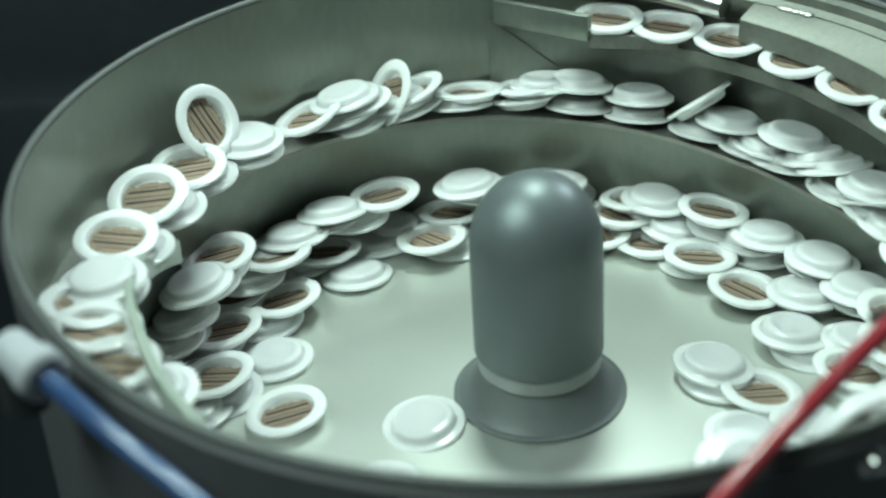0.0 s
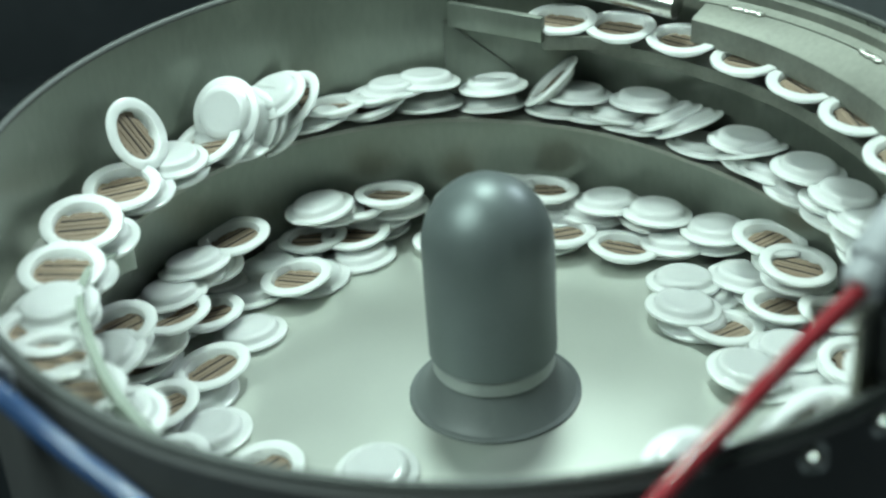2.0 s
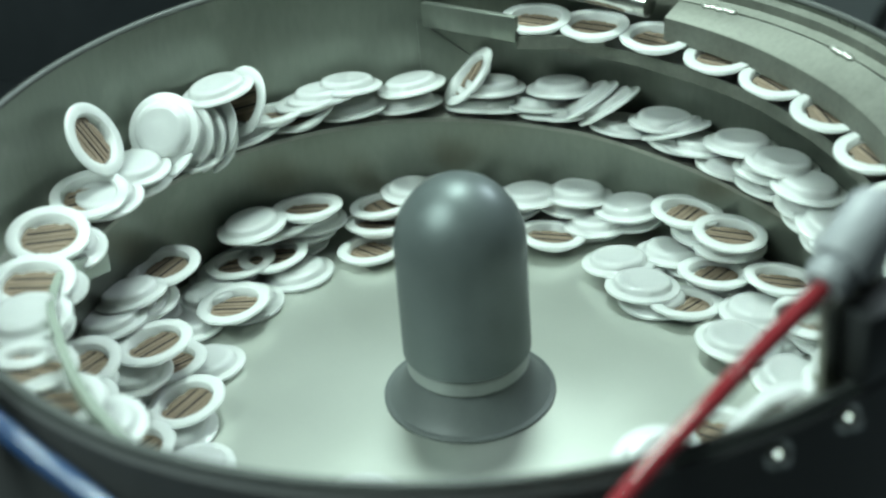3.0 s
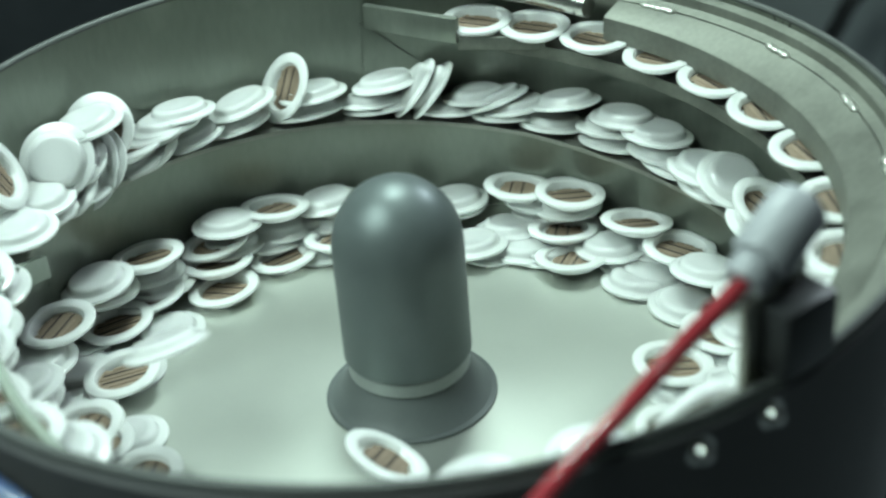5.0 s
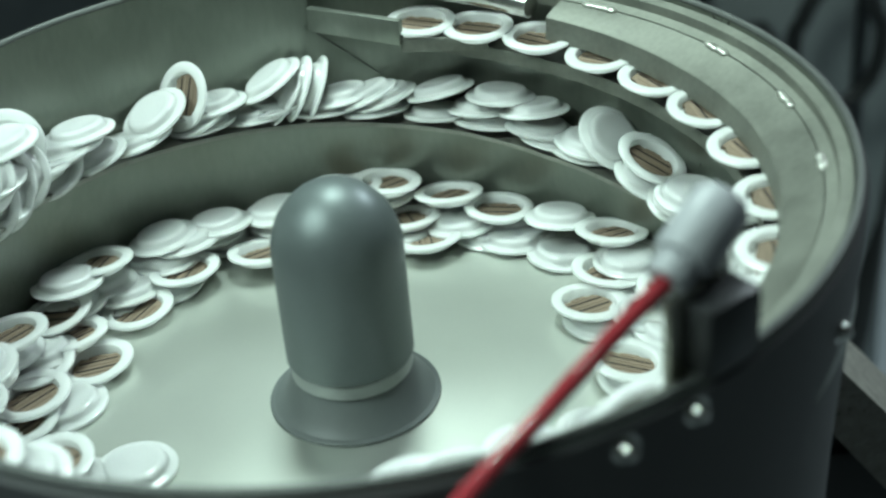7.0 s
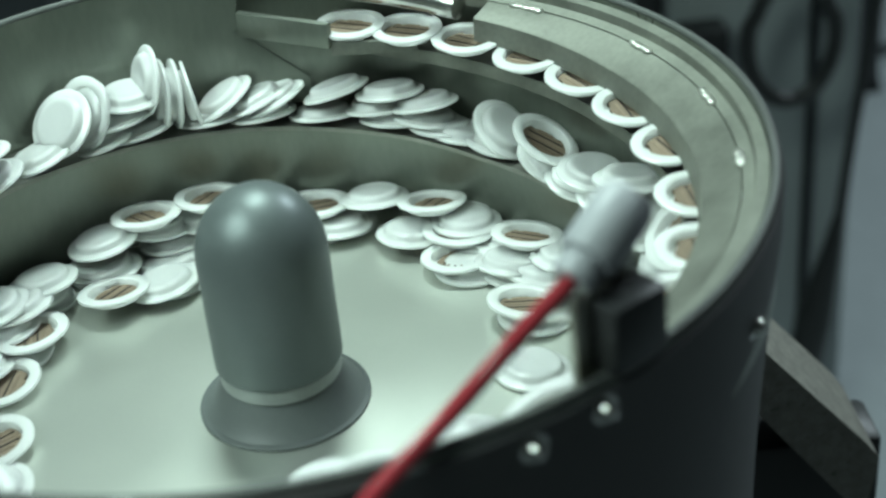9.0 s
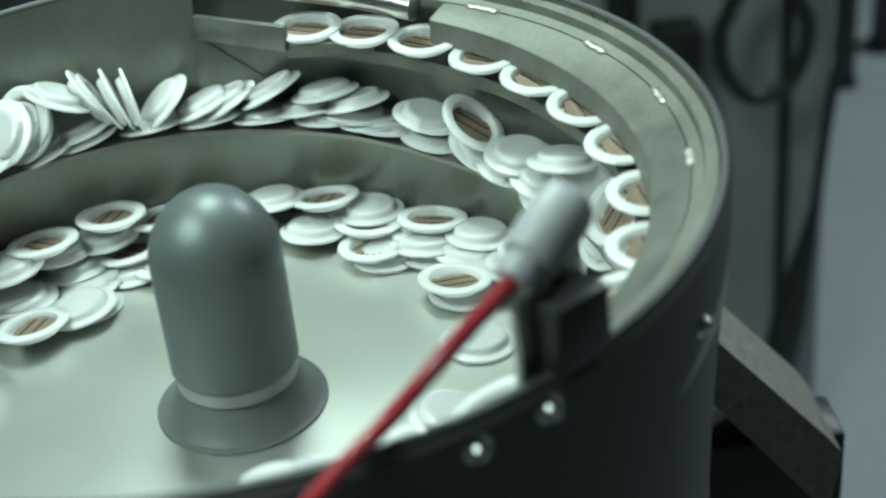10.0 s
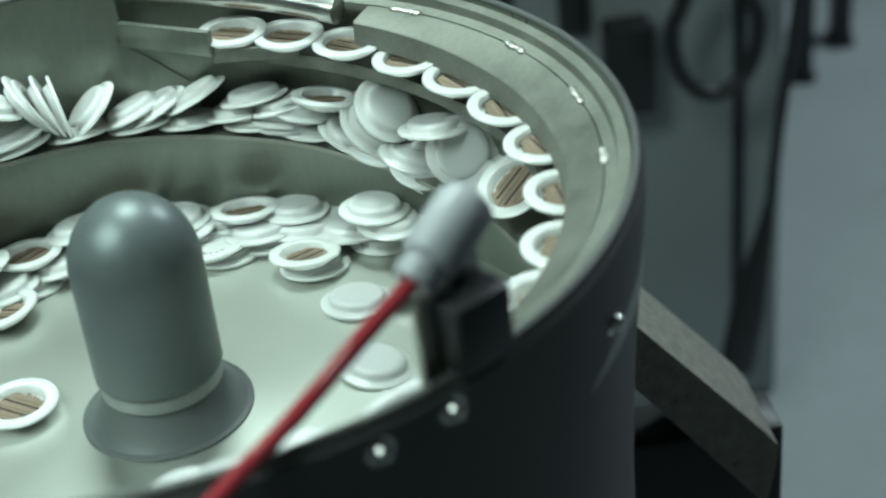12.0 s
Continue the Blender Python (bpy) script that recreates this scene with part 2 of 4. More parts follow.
def build_bowl():
    bowl = thing("feeder_bowl", label="round stainless steel vibratory feeder bowl with spiral track", category="feeder bowl")
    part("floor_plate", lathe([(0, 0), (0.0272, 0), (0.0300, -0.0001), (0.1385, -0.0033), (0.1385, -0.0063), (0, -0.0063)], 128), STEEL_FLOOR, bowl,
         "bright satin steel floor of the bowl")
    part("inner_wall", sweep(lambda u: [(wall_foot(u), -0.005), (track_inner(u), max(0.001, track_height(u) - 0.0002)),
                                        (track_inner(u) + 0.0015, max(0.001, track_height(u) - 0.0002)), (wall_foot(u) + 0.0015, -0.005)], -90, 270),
         STEEL_WALL, bowl, "dull steel wall under the track, toned down for weak light")
    part("track", sweep(lambda u: [(track_inner(u) - 0.0008, track_height(u)), (wall_radius(u) + 0.0005, track_height(u)),
                                   (wall_radius(u) + 0.0005, track_height(u) - 0.0016), (track_inner(u) - 0.0008, track_height(u) - 0.0016)], -88, 458),
         STEEL_TRACK, bowl, "dark worn steel spiral track")
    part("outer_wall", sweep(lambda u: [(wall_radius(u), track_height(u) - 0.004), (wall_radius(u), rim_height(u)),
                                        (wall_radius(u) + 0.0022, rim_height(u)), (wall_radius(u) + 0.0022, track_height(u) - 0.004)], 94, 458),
         STEEL_WALL, bowl, "tall dull steel wall, scuffed, toned down for weak light")
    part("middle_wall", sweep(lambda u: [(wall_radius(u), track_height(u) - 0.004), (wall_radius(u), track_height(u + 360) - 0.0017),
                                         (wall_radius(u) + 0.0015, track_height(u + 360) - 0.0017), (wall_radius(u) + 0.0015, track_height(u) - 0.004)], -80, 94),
         STEEL_WALL, bowl, "dull steel wall between the two runs of track, toned down for weak light")
    part("rim", sweep(lambda u: [(wall_radius(u) - 0.0004 + 0.0014 * math.cos(a) + 0.0014, rim_height(u) + 0.0012 * math.sin(a))
                                 for a in (math.pi * k / 5 for k in range(10))], 94, 458),
         STEEL_RIM, bowl, "rounded steel rim")
    def shell_section(u):
        r, k = wall_radius(u), float(np.interp(u, [300, 335, 430, 450], [0, 1, 1, 0]))
        top = rim_height(u)
        return [(r - 0.0060 * k + 0.0023, -0.16), (r - 0.0060 * k + 0.0023, 0.0), (r - 0.0030 * k + 0.0023, 0.045), (r + 0.0023, 0.072), (r + 0.0023, top - 0.0015),
                (r + 0.0033, top - 0.0025), (r + 0.0033, 0.072), (r - 0.0012 * k + 0.0033, 0.060), (r - 0.0024 * k + 0.0033, 0.045), (r - 0.0036 * k + 0.0033, 0.030),
                (r - 0.0045 * k + 0.0033, 0.015), (r - 0.0052 * k + 0.0033, 0.0), (r - 0.0058 * k + 0.0033, -0.02), (r - 0.0060 * k + 0.0033, -0.16)]

    part("shell", sweep(shell_section, 94, 454), STEEL_OUTER, bowl, "steel outer shell, coloured dark as its unlit side")
    for u, z in ((-64.5, 0.0805), (-57.2, 0.0815), (-32.6, 0.0660)):
        bolt = lathe([(0, 0.0032), (0.0011, 0.0030), (0.0019, 0.0023), (0.0023, 0.0008), (0.0023, 0), (0.0036, 0), (0.0036, -0.0012), (0, -0.0012)], 20)
        bmesh.ops.transform(bolt, matrix=Matrix.Translation(polar(0.1532 if z > 0.07 else 0.1522, u, z)) @ Matrix.Rotation(radians(u), 4, "Z") @ Matrix.Rotation(radians(90), 4, "Y"), verts=bolt.verts)
        part("bolt", bolt, STEEL_BRIGHT, bowl, "small domed bolt head")
    # cover strip above the upper run, stepped up to the rim
    def strip_section(u):
        z = track_height(u) + 0.0063
        return [(0.1288, z), (0.1297, z + 0.0080), (0.1304, z + 0.0086), (0.1405, 0.0797), (0.1405, 0.0750), (0.1330, z + 0.0004)]

    part("cover_strip", sweep(strip_section, 318, 414.5), STEEL_COVER, bowl, "curved grey steel strip covering the upper track")
    part("cover_ledge", sweep(lambda u: [(0.1409, 0.0770), (0.1409, 0.0800), (0.1442, 0.0812), (0.1446, 0.0842), (0.1480, 0.0850), (0.1480, 0.0770)], 292, 440),
         STEEL_COVER, bowl, "stepped steel ledge inside the rim")
    for u, n in ((46.0, 5), (24.5, 4), (7.0, 4), (-9.0, 3)):
        for k in range(n):
            bead = bmesh.new()
            bmesh.ops.create_icosphere(bead, subdivisions=2, radius=0.0016)
            bmesh.ops.scale(bead, vec=(1.0, 1.6, 0.55), verts=bead.verts)
            bmesh.ops.transform(bead, matrix=Matrix.Translation(polar(0.1407 + 0.0003 * (k % 2), u + 1.0 * k, 0.0799)) @ Matrix.Rotation(radians(u), 4, "Z"), verts=bead.verts)
            part("weld_bead", bead, WELD, bowl)
    part("edge_strip", sweep(lambda u: [(track_inner(u) - 0.0014, track_height(u) + 0.0004), (track_inner(u) - 0.0009, track_height(u) + 0.0004),
                                        (track_inner(u) - 0.0009, track_height(u) - 0.0045), (track_inner(u) - 0.0014, track_height(u) - 0.0045)], 330, 440), STEEL_COVER, bowl, "thin steel edge strip below the upper track")
    # straight gate parts at the outlet
    bar = tube(curve_points([polar(0.1295, 57.0, 0.0815), polar(0.1330, 68, 0.0828), polar(0.1395, 82, 0.0845), polar(0.149, 94, 0.086)], 8), 0.0048, 20)
    part("gate_bar", bar, STEEL_BRIGHT, bowl, "polished round steel gate bar")
    a, b = Vector(polar(0.1365, 94.0, 0.0725)), Vector(polar(0.1185, 78.3, 0.0725))
    mid, d = (a + b) / 2, (b - a)
    part("rail_block", box(d.length, 0.003, 0.0095, 0.0004, mid, Matrix.Rotation(math.atan2(d.y, d.x), 4, "Z")), STEEL_WALL, bowl, "flat steel guide rail")
    a, b = Vector(polar(0.1195, 78.5, 0.0685)), Vector(polar(0.1250, 64.0, 0.0655))
    mid, d = (a + b) / 2, (b - a)
    part("rail_lip", box(d.length, 0.0016, 0.005, 0.0003, mid, Matrix.Rotation(math.atan2(d.y, d.x), 4, "Z")), STEEL_COVER, bowl, "thin folded lip of the rail")
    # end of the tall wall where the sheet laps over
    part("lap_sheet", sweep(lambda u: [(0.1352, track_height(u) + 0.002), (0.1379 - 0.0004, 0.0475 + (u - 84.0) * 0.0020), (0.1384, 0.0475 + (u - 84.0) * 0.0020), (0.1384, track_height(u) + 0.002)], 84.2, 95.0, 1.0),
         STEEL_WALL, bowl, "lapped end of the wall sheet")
    # milky guide strip on the inner edge of the lower run
    strip = sweep(lambda u: [(float(np.interp(u, [169, 208, 228, 240], [0.1135, 0.1195, 0.127, 0.131])) + dr,
                              float(np.interp(u, [169, 185, 208, 228, 240], [0.0475, 0.060, 0.069, 0.066, 0.062])) + dz)
                             for dr, dz in ((0, 0), (0.0024, 0.0), (0.0024, -0.008), (0, -0.008))], 169, 240)
    part("guide_strip", strip, CLEAR_STRIP, bowl, "milky plastic guide strip")
    return bowl


def build_post():
    post = thing("centre_post", label="dome-topped dark grey post on a round grey disc", category="post")
    part("disc", lathe([(0, 0.0012), (0.0266, 0.0012), (0.0272, 0.0008), (0.0272, 0.0001), (0, 0.0001)], 96), DISC_GREY, post, "flat dark grey base disc")
    part("skirt", lathe([(0, 0.0013), (0.0255, 0.0013), (0.0225, 0.0038), (0.0184, 0.0109), (0, 0.0109)], 96), DISC_GREY, post, "sloping grey skirt under the post")
    part("foot_ring", lathe([(0, 0.0110), (0.0184, 0.0110), (0.0191, 0.0117), (0.0191, 0.0160), (0.0186, 0.0166), (0, 0.0166)], 96), POST_FOOT, post, "lighter grey foot ring")
    prof = [(0.0, 0.0167), (0.0193, 0.0167), (0.0200, 0.0175), (0.0200, 0.0545)]
    prof += [(0.0200 * math.cos(radians(a)), 0.0545 + 0.0222 * math.sin(radians(a))) for a in range(5, 90, 5)] + [(0, 0.0767)]
    part("body", lathe(prof, 96), POST_GREY, post, "smooth dark grey domed body")


build_bowl()
build_post()

# ---------------------------------------------------------------- round the bowl


def build_surroundings():
    ground = link_mesh("ground", box(5.0, 5.0, 0.05, at=(0, 0.6, -0.93)), GROUND)
    tagged(ground, "grey workshop floor", "floor", kind="structure")
    for name, size, at in (("wall_north", (5.0, 0.1, 3.2), (0, 3.15, 0.67)), ("wall_south", (5.0, 0.1, 3.2), (0, -1.95, 0.67)),
                           ("wall_east", (0.1, 5.0, 3.2), (2.55, 0.6, 0.67)), ("wall_west", (0.1, 5.0, 3.2), (-2.55, 0.6, 0.67)),
                           ("ceiling", (5.2, 5.2, 0.1), (0, 0.6, 2.32))):
        tagged(link_mesh(name, box(*size, at=at), ROOM_PAINT), "dim painted workshop surface", "ceiling" if name == "ceiling" else "wall", kind="structure")

    stand = thing("feeder_stand", 0, 0, -0.905, "dark steel stand under the feeder bowl", "machine stand")
    part("pedestal", box(0.24, 0.24, 0.60, 0.01, (0, 0, 0.305)), DARK_MACHINE, stand)
    part("drive_unit", lathe([(0, 0.60), (0.13, 0.60), (0.135, 0.605), (0.135, 0.76), (0.12, 0.775), (0, 0.775)], 64), DARK_MACHINE, stand, "round dark drive unit")

    # sloping arm that leaves the drive unit
    arm = thing("support_arm", 0.2, 0.1, -0.13, "speckled grey sloping support arm beside the bowl", "support arm")
    a, b = Vector((0.120, 0.094, -0.0010)), Vector((0.2295, 0.094, -0.1308))
    bm = bmesh.new()
    prof = [a, b + Vector((-0.005, 0, 0.0058)), b + Vector((0.0005, 0, -0.002)), b + Vector((0.0005, 0, -0.008)), Vector((0.2255, 0.094, -0.1655)), Vector((0.12, 0.094, -0.027))]
    front = [bm.verts.new(p - Vector(arm.location)) for p in prof]
    back = [bm.verts.new(p + Vector((0, 0.05, 0)) - Vector(arm.location)) for p in prof]
    bm.faces.new(front)
    bm.faces.new(list(reversed(back)))
    for k in range(len(front)):
        j = (k + 1) % len(front)
        bm.faces.new((front[k], back[k], back[j], front[j]))
    part("plate", bm, ARM_PAINT, arm, smooth=False)
    part("web", box(0.12, 0.03, 0.16, 0.004, (-0.02, 0.03, -0.09)), BLACK, arm, "black box under the arm")

    cab = thing("control_cabinet", 0.42, 1.15, -0.905, "blue-grey control cabinet standing on the floor", "cabinet")
    part("body", box(0.295, 0.30, 0.95, 0.006, (-0.0125, 0.1, 0.475)), CABINET, cab)
    part("door", box(0.135, 0.008, 0.90, 0.003, (0.007, -0.055, 0.47)), CABINET, cab)
    part("edge_post", box(0.009, 0.012, 0.95, 0.002, (0.083, -0.055, 0.475)), DARK_MACHINE, cab, "dark door edge")
    part("hinge", box(0.03, 0.02, 0.10, 0.003, (-0.10, -0.06, 0.58)), BLACK, cab)

    dark = thing("dark_machine_frame", 0.25, 1.0, -0.905, "dark machine frame behind the bowl", "machine frame")
    part("column", box(0.16, 0.16, 0.90, 0.006, (0.02, 0.2, 0.45)), DARK_MACHINE, dark)
    part("bracket", box(0.05, 0.04, 0.10, 0.004, (0.12, 0.05, 0.50)), BLACK, dark)

    hose = thing("hanging_hose", 0.45, 1.0, -0.42, "black hose hanging in a loop", "hose")
    part("loop", tube([Vector((0.045 * math.sin(a) * (1 if abs(a) < 2 else 0.9), 0.0, 0.062 - 0.068 * math.cos(a))) for a in (radians(d) for d in range(-165, 166, 10))], 0.0085, 12), BLACK, hose)

    plug = thing("hanging_plug", 0.50, 1.0, -0.76, "black connector hanging on a cable", "connector")
    grip_way = [Vector((-0.024, 0, -0.022)), Vector((-0.0235, 0, -0.018)), Vector((-0.012, 0, 0.060)), Vector((0.004, 0, 0.150)), Vector((0.010, 0, 0.19))]
    part("grip", tube(grip_way, 0.021, 20, [0.9, 1.0, 0.97, 0.5, 0.3]), BLACK, plug)
    part("cable", tube(curve_points([(0.010, 0, 0.185), (0.020, 0, 0.30), (0.042, 0, 0.50), (0.050, 0, 0.75)], 8), 0.006, 10), BLACK, plug)

    far = thing("far_machine_base", 0.86, 1.95, -0.905, "dark legs of a machine standing further back", "machine base")
    for x, y, w, h in ((0.0, 0.0, 0.028, 0.30), (0.11, 0.12, 0.028, 0.26)):
        part("leg", box(w, 0.05, h, 0.004, (x, y, h / 2)), DARK_MACHINE, far)
        part("foot", box(w + 0.014, 0.05, 0.02, 0.004, (x, y, 0.010)), BLACK, far)

    left = thing("machine_housing", -0.42, 0.75, -0.905, "dark machine housing standing behind the bowl", "machine housing")
    part("body", box(1.1, 0.4, 1.25, 0.01, (-0.3, 0, 0.625)), DARK_MACHINE, left)
    part("cover", box(0.16, 0.05, 0.12, 0.008, (0.14, -0.22, 0.72)), DARK_MACHINE, left, "dark cover plate")


build_surroundings()

# ---------------------------------------------------------------- air lines on the rim


def build_air_lines():
    red = thing("red_air_line", 0.0767, -0.1286, 0.09, "red air tube in a grey push-in fitting clamped on the rim", "air tube")
    o = Vector(red.location)
    tip, hl, low = Vector((0.0775, -0.1200, 0.1100)), Vector((0.0505, -0.1385, 0.0945)), Vector((0.0300, -0.1600, 0.0890))
    way = (tip - hl).normalized()
    part("tube", tube([p - o for p in curve_points([tip + way * 0.004, (tip + hl) / 2 + Vector((0, 0, 0.0006)), hl, low, Vector((0.004, -0.190, 0.0780))], 10)], 0.0021, 20), RED_TUBE, red)
    ax = (Vector((0.0905, -0.1075, 0.1185)) - tip).normalized()
    part("collar", tube([tip - o, tip + ax * 0.003 - o, tip + ax * 0.0031 - o, tip + ax * 0.006 - o], 0.0055, 24, [0.85, 1, 0.9, 0.9]), FITTING, red, "pale grey release collar")
    part("fitting", tube([tip + ax * 0.006 - o, tip + ax * 0.007 - o, tip + ax * 0.022 - o, tip + ax * 0.024 - o], 0.0070, 24, [0.9, 1, 1, 0.85]), FITTING, red, "pale grey push-in fitting")
    part("stem", tube([tip + ax * 0.016 - o, tip + ax * 0.016 + Vector((0.001, 0.0, -0.016)) - o], 0.0050, 6), BRASS, red, "hexagonal metal stem")
    part("holder", box(0.017, 0.011, 0.018, 0.0015, Vector((0.0895, -0.1180, 0.0965)) - o, Matrix.Rotation(radians(37), 4, "Z")), BLACK, red, "black holder block")
    part("nozzle", tube([Vector((0.086, -0.113, 0.099)) - o, Vector((0.0745, -0.1040, 0.0928)) - o, Vector((0.0728, -0.1026, 0.0922)) - o, Vector((0.0720, -0.1020, 0.0919)) - o], 0.0028, 14, [1, 1, 0.75, 0.3]), STEEL_BRIGHT, red, "polished nozzle")
    part("bracket", box(0.011, 0.0025, 0.024, 0.0006, Vector((0.0815, -0.1200, 0.0955)) - o, Matrix.Rotation(radians(37), 4, "Z")), BRASS, red, "small metal bracket")

    blue = thing("blue_air_line", -0.11, -0.125, 0.09, "blue air tube in a white fitting beside the rim", "air tube")
    o = Vector(blue.location)
    tip, hl = Vector((-0.1108, -0.1178, 0.0950)), Vector((-0.0944, -0.1285, 0.0855))
    way = (hl - tip).normalized()
    back = (Vector((-0.1195, -0.1090, 0.0955)) - tip).normalized()
    part("tube", tube([p - o for p in curve_points([tip - way * 0.003, hl, Vector((-0.0773, -0.1417, 0.0800)), Vector((-0.050, -0.163, 0.068))], 10)], 0.0025, 20), BLUE_TUBE, blue)
    part("fitting", tube([tip - o, tip + back * 0.001 - o, tip + back * 0.006 - o, tip + back * 0.0065 - o, tip + back * 0.016 - o], 0.0062, 24, [0.8, 1, 1, 0.85, 0.85]), FITTING, blue, "white push-in fitting")
    part("elbow", tube([tip + back * 0.013 - o, tip + back * 0.014 + Vector((0.0, 0, -0.014)) - o], 0.0055, 12), BLACK, blue, "dark threaded elbow")


build_air_lines()

# ---------------------------------------------------------------- the plastic caps
MOVING = []


def build_cap():
    """One cap, white cup upwards; its origin is the middle of the flange's underside."""
    mm = 0.001
    prof = [(0, 3.3), (8.3, 3.3), (8.6, 3.0), (8.95, 0.45), (9.2, 0.05), (9.6, 0.0), (12.4, 0.0), (12.85, 0.2), (13.0, 0.7), (12.85, 1.2), (12.4, 1.45),
            (10.6, 1.5), (10.15, 1.75), (9.9, 2.2), (9.65, 3.1), (9.25, 3.75), (8.5, 4.1), (7.2, 4.28), (6.9, 4.27), (6.5, 4.24), (3.0, 4.38), (0, 4.42)]
    cap = link_mesh("plastic_cap", lathe([(r * mm, z * mm) for r, z in prof], 44), WHITE)
    tagged(cap, "round white plastic cap, cup side up", "cap", "caps in the feeder bowl")
    # ribbed brown insert with ragged edges, set deep in the cup's hollow
    bm = bmesh.new()
    rnd = random.Random(3)
    top, low = [], []
    for k in range(40):
        a = 2 * math.pi * k / 40
        r = 8.5 - (rnd.uniform(0.0, 1.3) if abs(math.sin(a)) > 0.72 else rnd.uniform(0, 0.15)) - (0.9 if abs(math.sin(a)) > 0.8 else 0)
        top.append(bm.verts.new((r * mm * math.cos(a), r * mm * math.sin(a), 2.2 * mm)))
        low.append(bm.verts.new((r * mm * math.cos(a), r * mm * math.sin(a), 3.25 * mm)))
    bm.faces.new(top)
    bm.faces.new(list(reversed(low)))
    for k in range(40):
        bm.faces.new((top[k], low[k], low[(k + 1) % 40], top[(k + 1) % 40]))
    insert = part("insert", bm, BROWN, cap, "brown ribbed paper insert", smooth=False)
    for y, half in ((-2.8, 6.8), (1.5, 7.4)):
        part("slit", box(2 * half * mm, 0.6 * mm, 0.3 * mm, 0, (0.2 * mm, y * mm, 2.12 * mm)), DARK_SLIT, insert, smooth=False)
    for y, half in ((-0.8, 7.9), (-4.7, 3.4), (3.6, 4.9)):
        part("rib", box(2 * half * mm, 0.8 * mm, 0.35 * mm, 0.1 * mm, (-0.1 * mm, y * mm, 2.1 * mm)), BROWN, insert, smooth=False)
    return cap


CAP = build_cap()
SPIN = random.Random(11)


def cap_pose(r, u, z, face, lean, fore, spin):
    """lean: the edge away from the axis rises; fore: the leading edge rises."""
    m = Matrix.Translation(polar(r, u, z)) @ Matrix.Rotation(radians(u), 4, "Z") @ Matrix.Rotation(radians(-lean), 4, "Y") @ Matrix.Rotation(radians(fore), 4, "X")
    if face == "dark":
        m = m @ Matrix.Rotation(math.pi, 4, "X")
    return m @ Matrix.Rotation(radians(spin), 4, "Z")


USED = [False]


def make_cap(face, m):
    ob = CAP if not USED[0] else copy_thing(CAP, m)
    USED[0] = True
    ob.matrix_basis = m
    ob["label"] = "round white plastic cap, cup side up" if face == "white" else "white plastic cap, hollow side up showing brown ribbed insert"
    return ob


# how the caps on the lower run move: angles along the line at a few times, from its head to its tail
FLOW_TIMES = (0, 1.5, 3, 5, 5.5, 6, 7, 9, 10, 12)
FLOW = [
    (190, 194, 197, 203, 205, 206, 208, 212, 214, 218),
    (177, 182, 186, 194, 196, 197, 199, 204, 207, 211),
    (164, 171, 175, 184, 186, 187, 189, 194, 197, 201),
    (147, 150, 152, 161, 165, 166, 168, 178, 184, 190),
    (130, 139, 146, 155, 158, 159, 160, 167, 172, 178),
    (108, 120, 128, 143, 147, 148, 149, 156, 160, 166),
    (88, 102, 114, 132, 137, 139, 140, 147, 150, 156),
    (70, 82, 96, 115, 121, 122, 122, 127, 130, 134),
    (59, 72, 87, 109, 114, 116, 117, 122, 125, 128),
    (53, 67, 83, 104, 109, 111, 112, 116, 118, 117),
    (42, 56, 71, 91, 97, 99, 101, 110, 112, 110),
    (31, 45.5, 60.5, 82, 88, 90, 94.5, 102, 105, 105),
    (23, 34, 48, 70, 76, 78, 83, 90, 91, 90.5),
    (12, 26, 39, 61, 67, 68, 71, 80, 83.5, 84),
    (4, 18, 32, 52, 58, 61, 66, 72, 77, 76.5),
    (-6, 10, 23, 43, 49, 51.5, 56, 64, 69, 69),
    (-18, 0, 12, 27, 33, 36, 42, 50, 56, 66),
    (-28, -10, 2, 17, 23, 26, 32, 40, 46.5, 58),
    (-38, -20, -8, 9, 14, 17, 23, 31, 37, 49),
    (-48, -30, -18, -2, 3, 6, 12, 20, 26, 40),
    (-57, -39, -26, -9, -4, -1, 5, 13, 19, 33),
    (-72, -54, -41, -25, -20, -17, -11, -3, 3, 20),
    (-90, -75, -62, -45, -40, -38, -32, -23, -17, 0),
]


def flow_angle(s, t):
    at = [float(np.interp(t, FLOW_TIMES, q)) for q in FLOW]
    return at[0] - 13 * s if s < 0 else float(np.interp(s, range(len(at)), at))


def glide(rows, t):
    """Values between rows of (time, value, value, ...)."""
    return [float(np.interp(t, [q[0] for q in rows], [q[n] for q in rows])) for n in range(1, len(rows[0]))]


def ride(face, spin, *rows):
    """A cap pushed along the track; rows of (time, place in the line, radius, height over the track, lean, fore)."""
    def at(t):
        s, r, dz, lean, fore = glide(rows, t)
        u = flow_angle(s, t)
        return cap_pose(r, u, track_height(u) + dz, face, lean, fore, spin)

    ob = make_cap(face, at(0))
    MOVING.append((ob, [(k * 0.5, at(k * 0.5)) for k in range(25)]))


SWIRL = 11.8


def circle(face, lean, fore, spin, *rows):
    """A cap that circles on the floor; rows of (time, radius, angle less the common swirl, height)."""
    def at(t):
        r, u, z = glide(rows, t)
        return cap_pose(r, u + SWIRL * t, z, face, lean, fore, spin)

    ob = make_cap(face, at(0))
    MOVING.append((ob, [(k * 0.5, at(k * 0.5)) for k in range(25)]))



def rest(r, u, z, face, lean, fore):
    make_cap(face, cap_pose(r, u, z, face, lean, fore, SPIN.uniform(78, 102)))


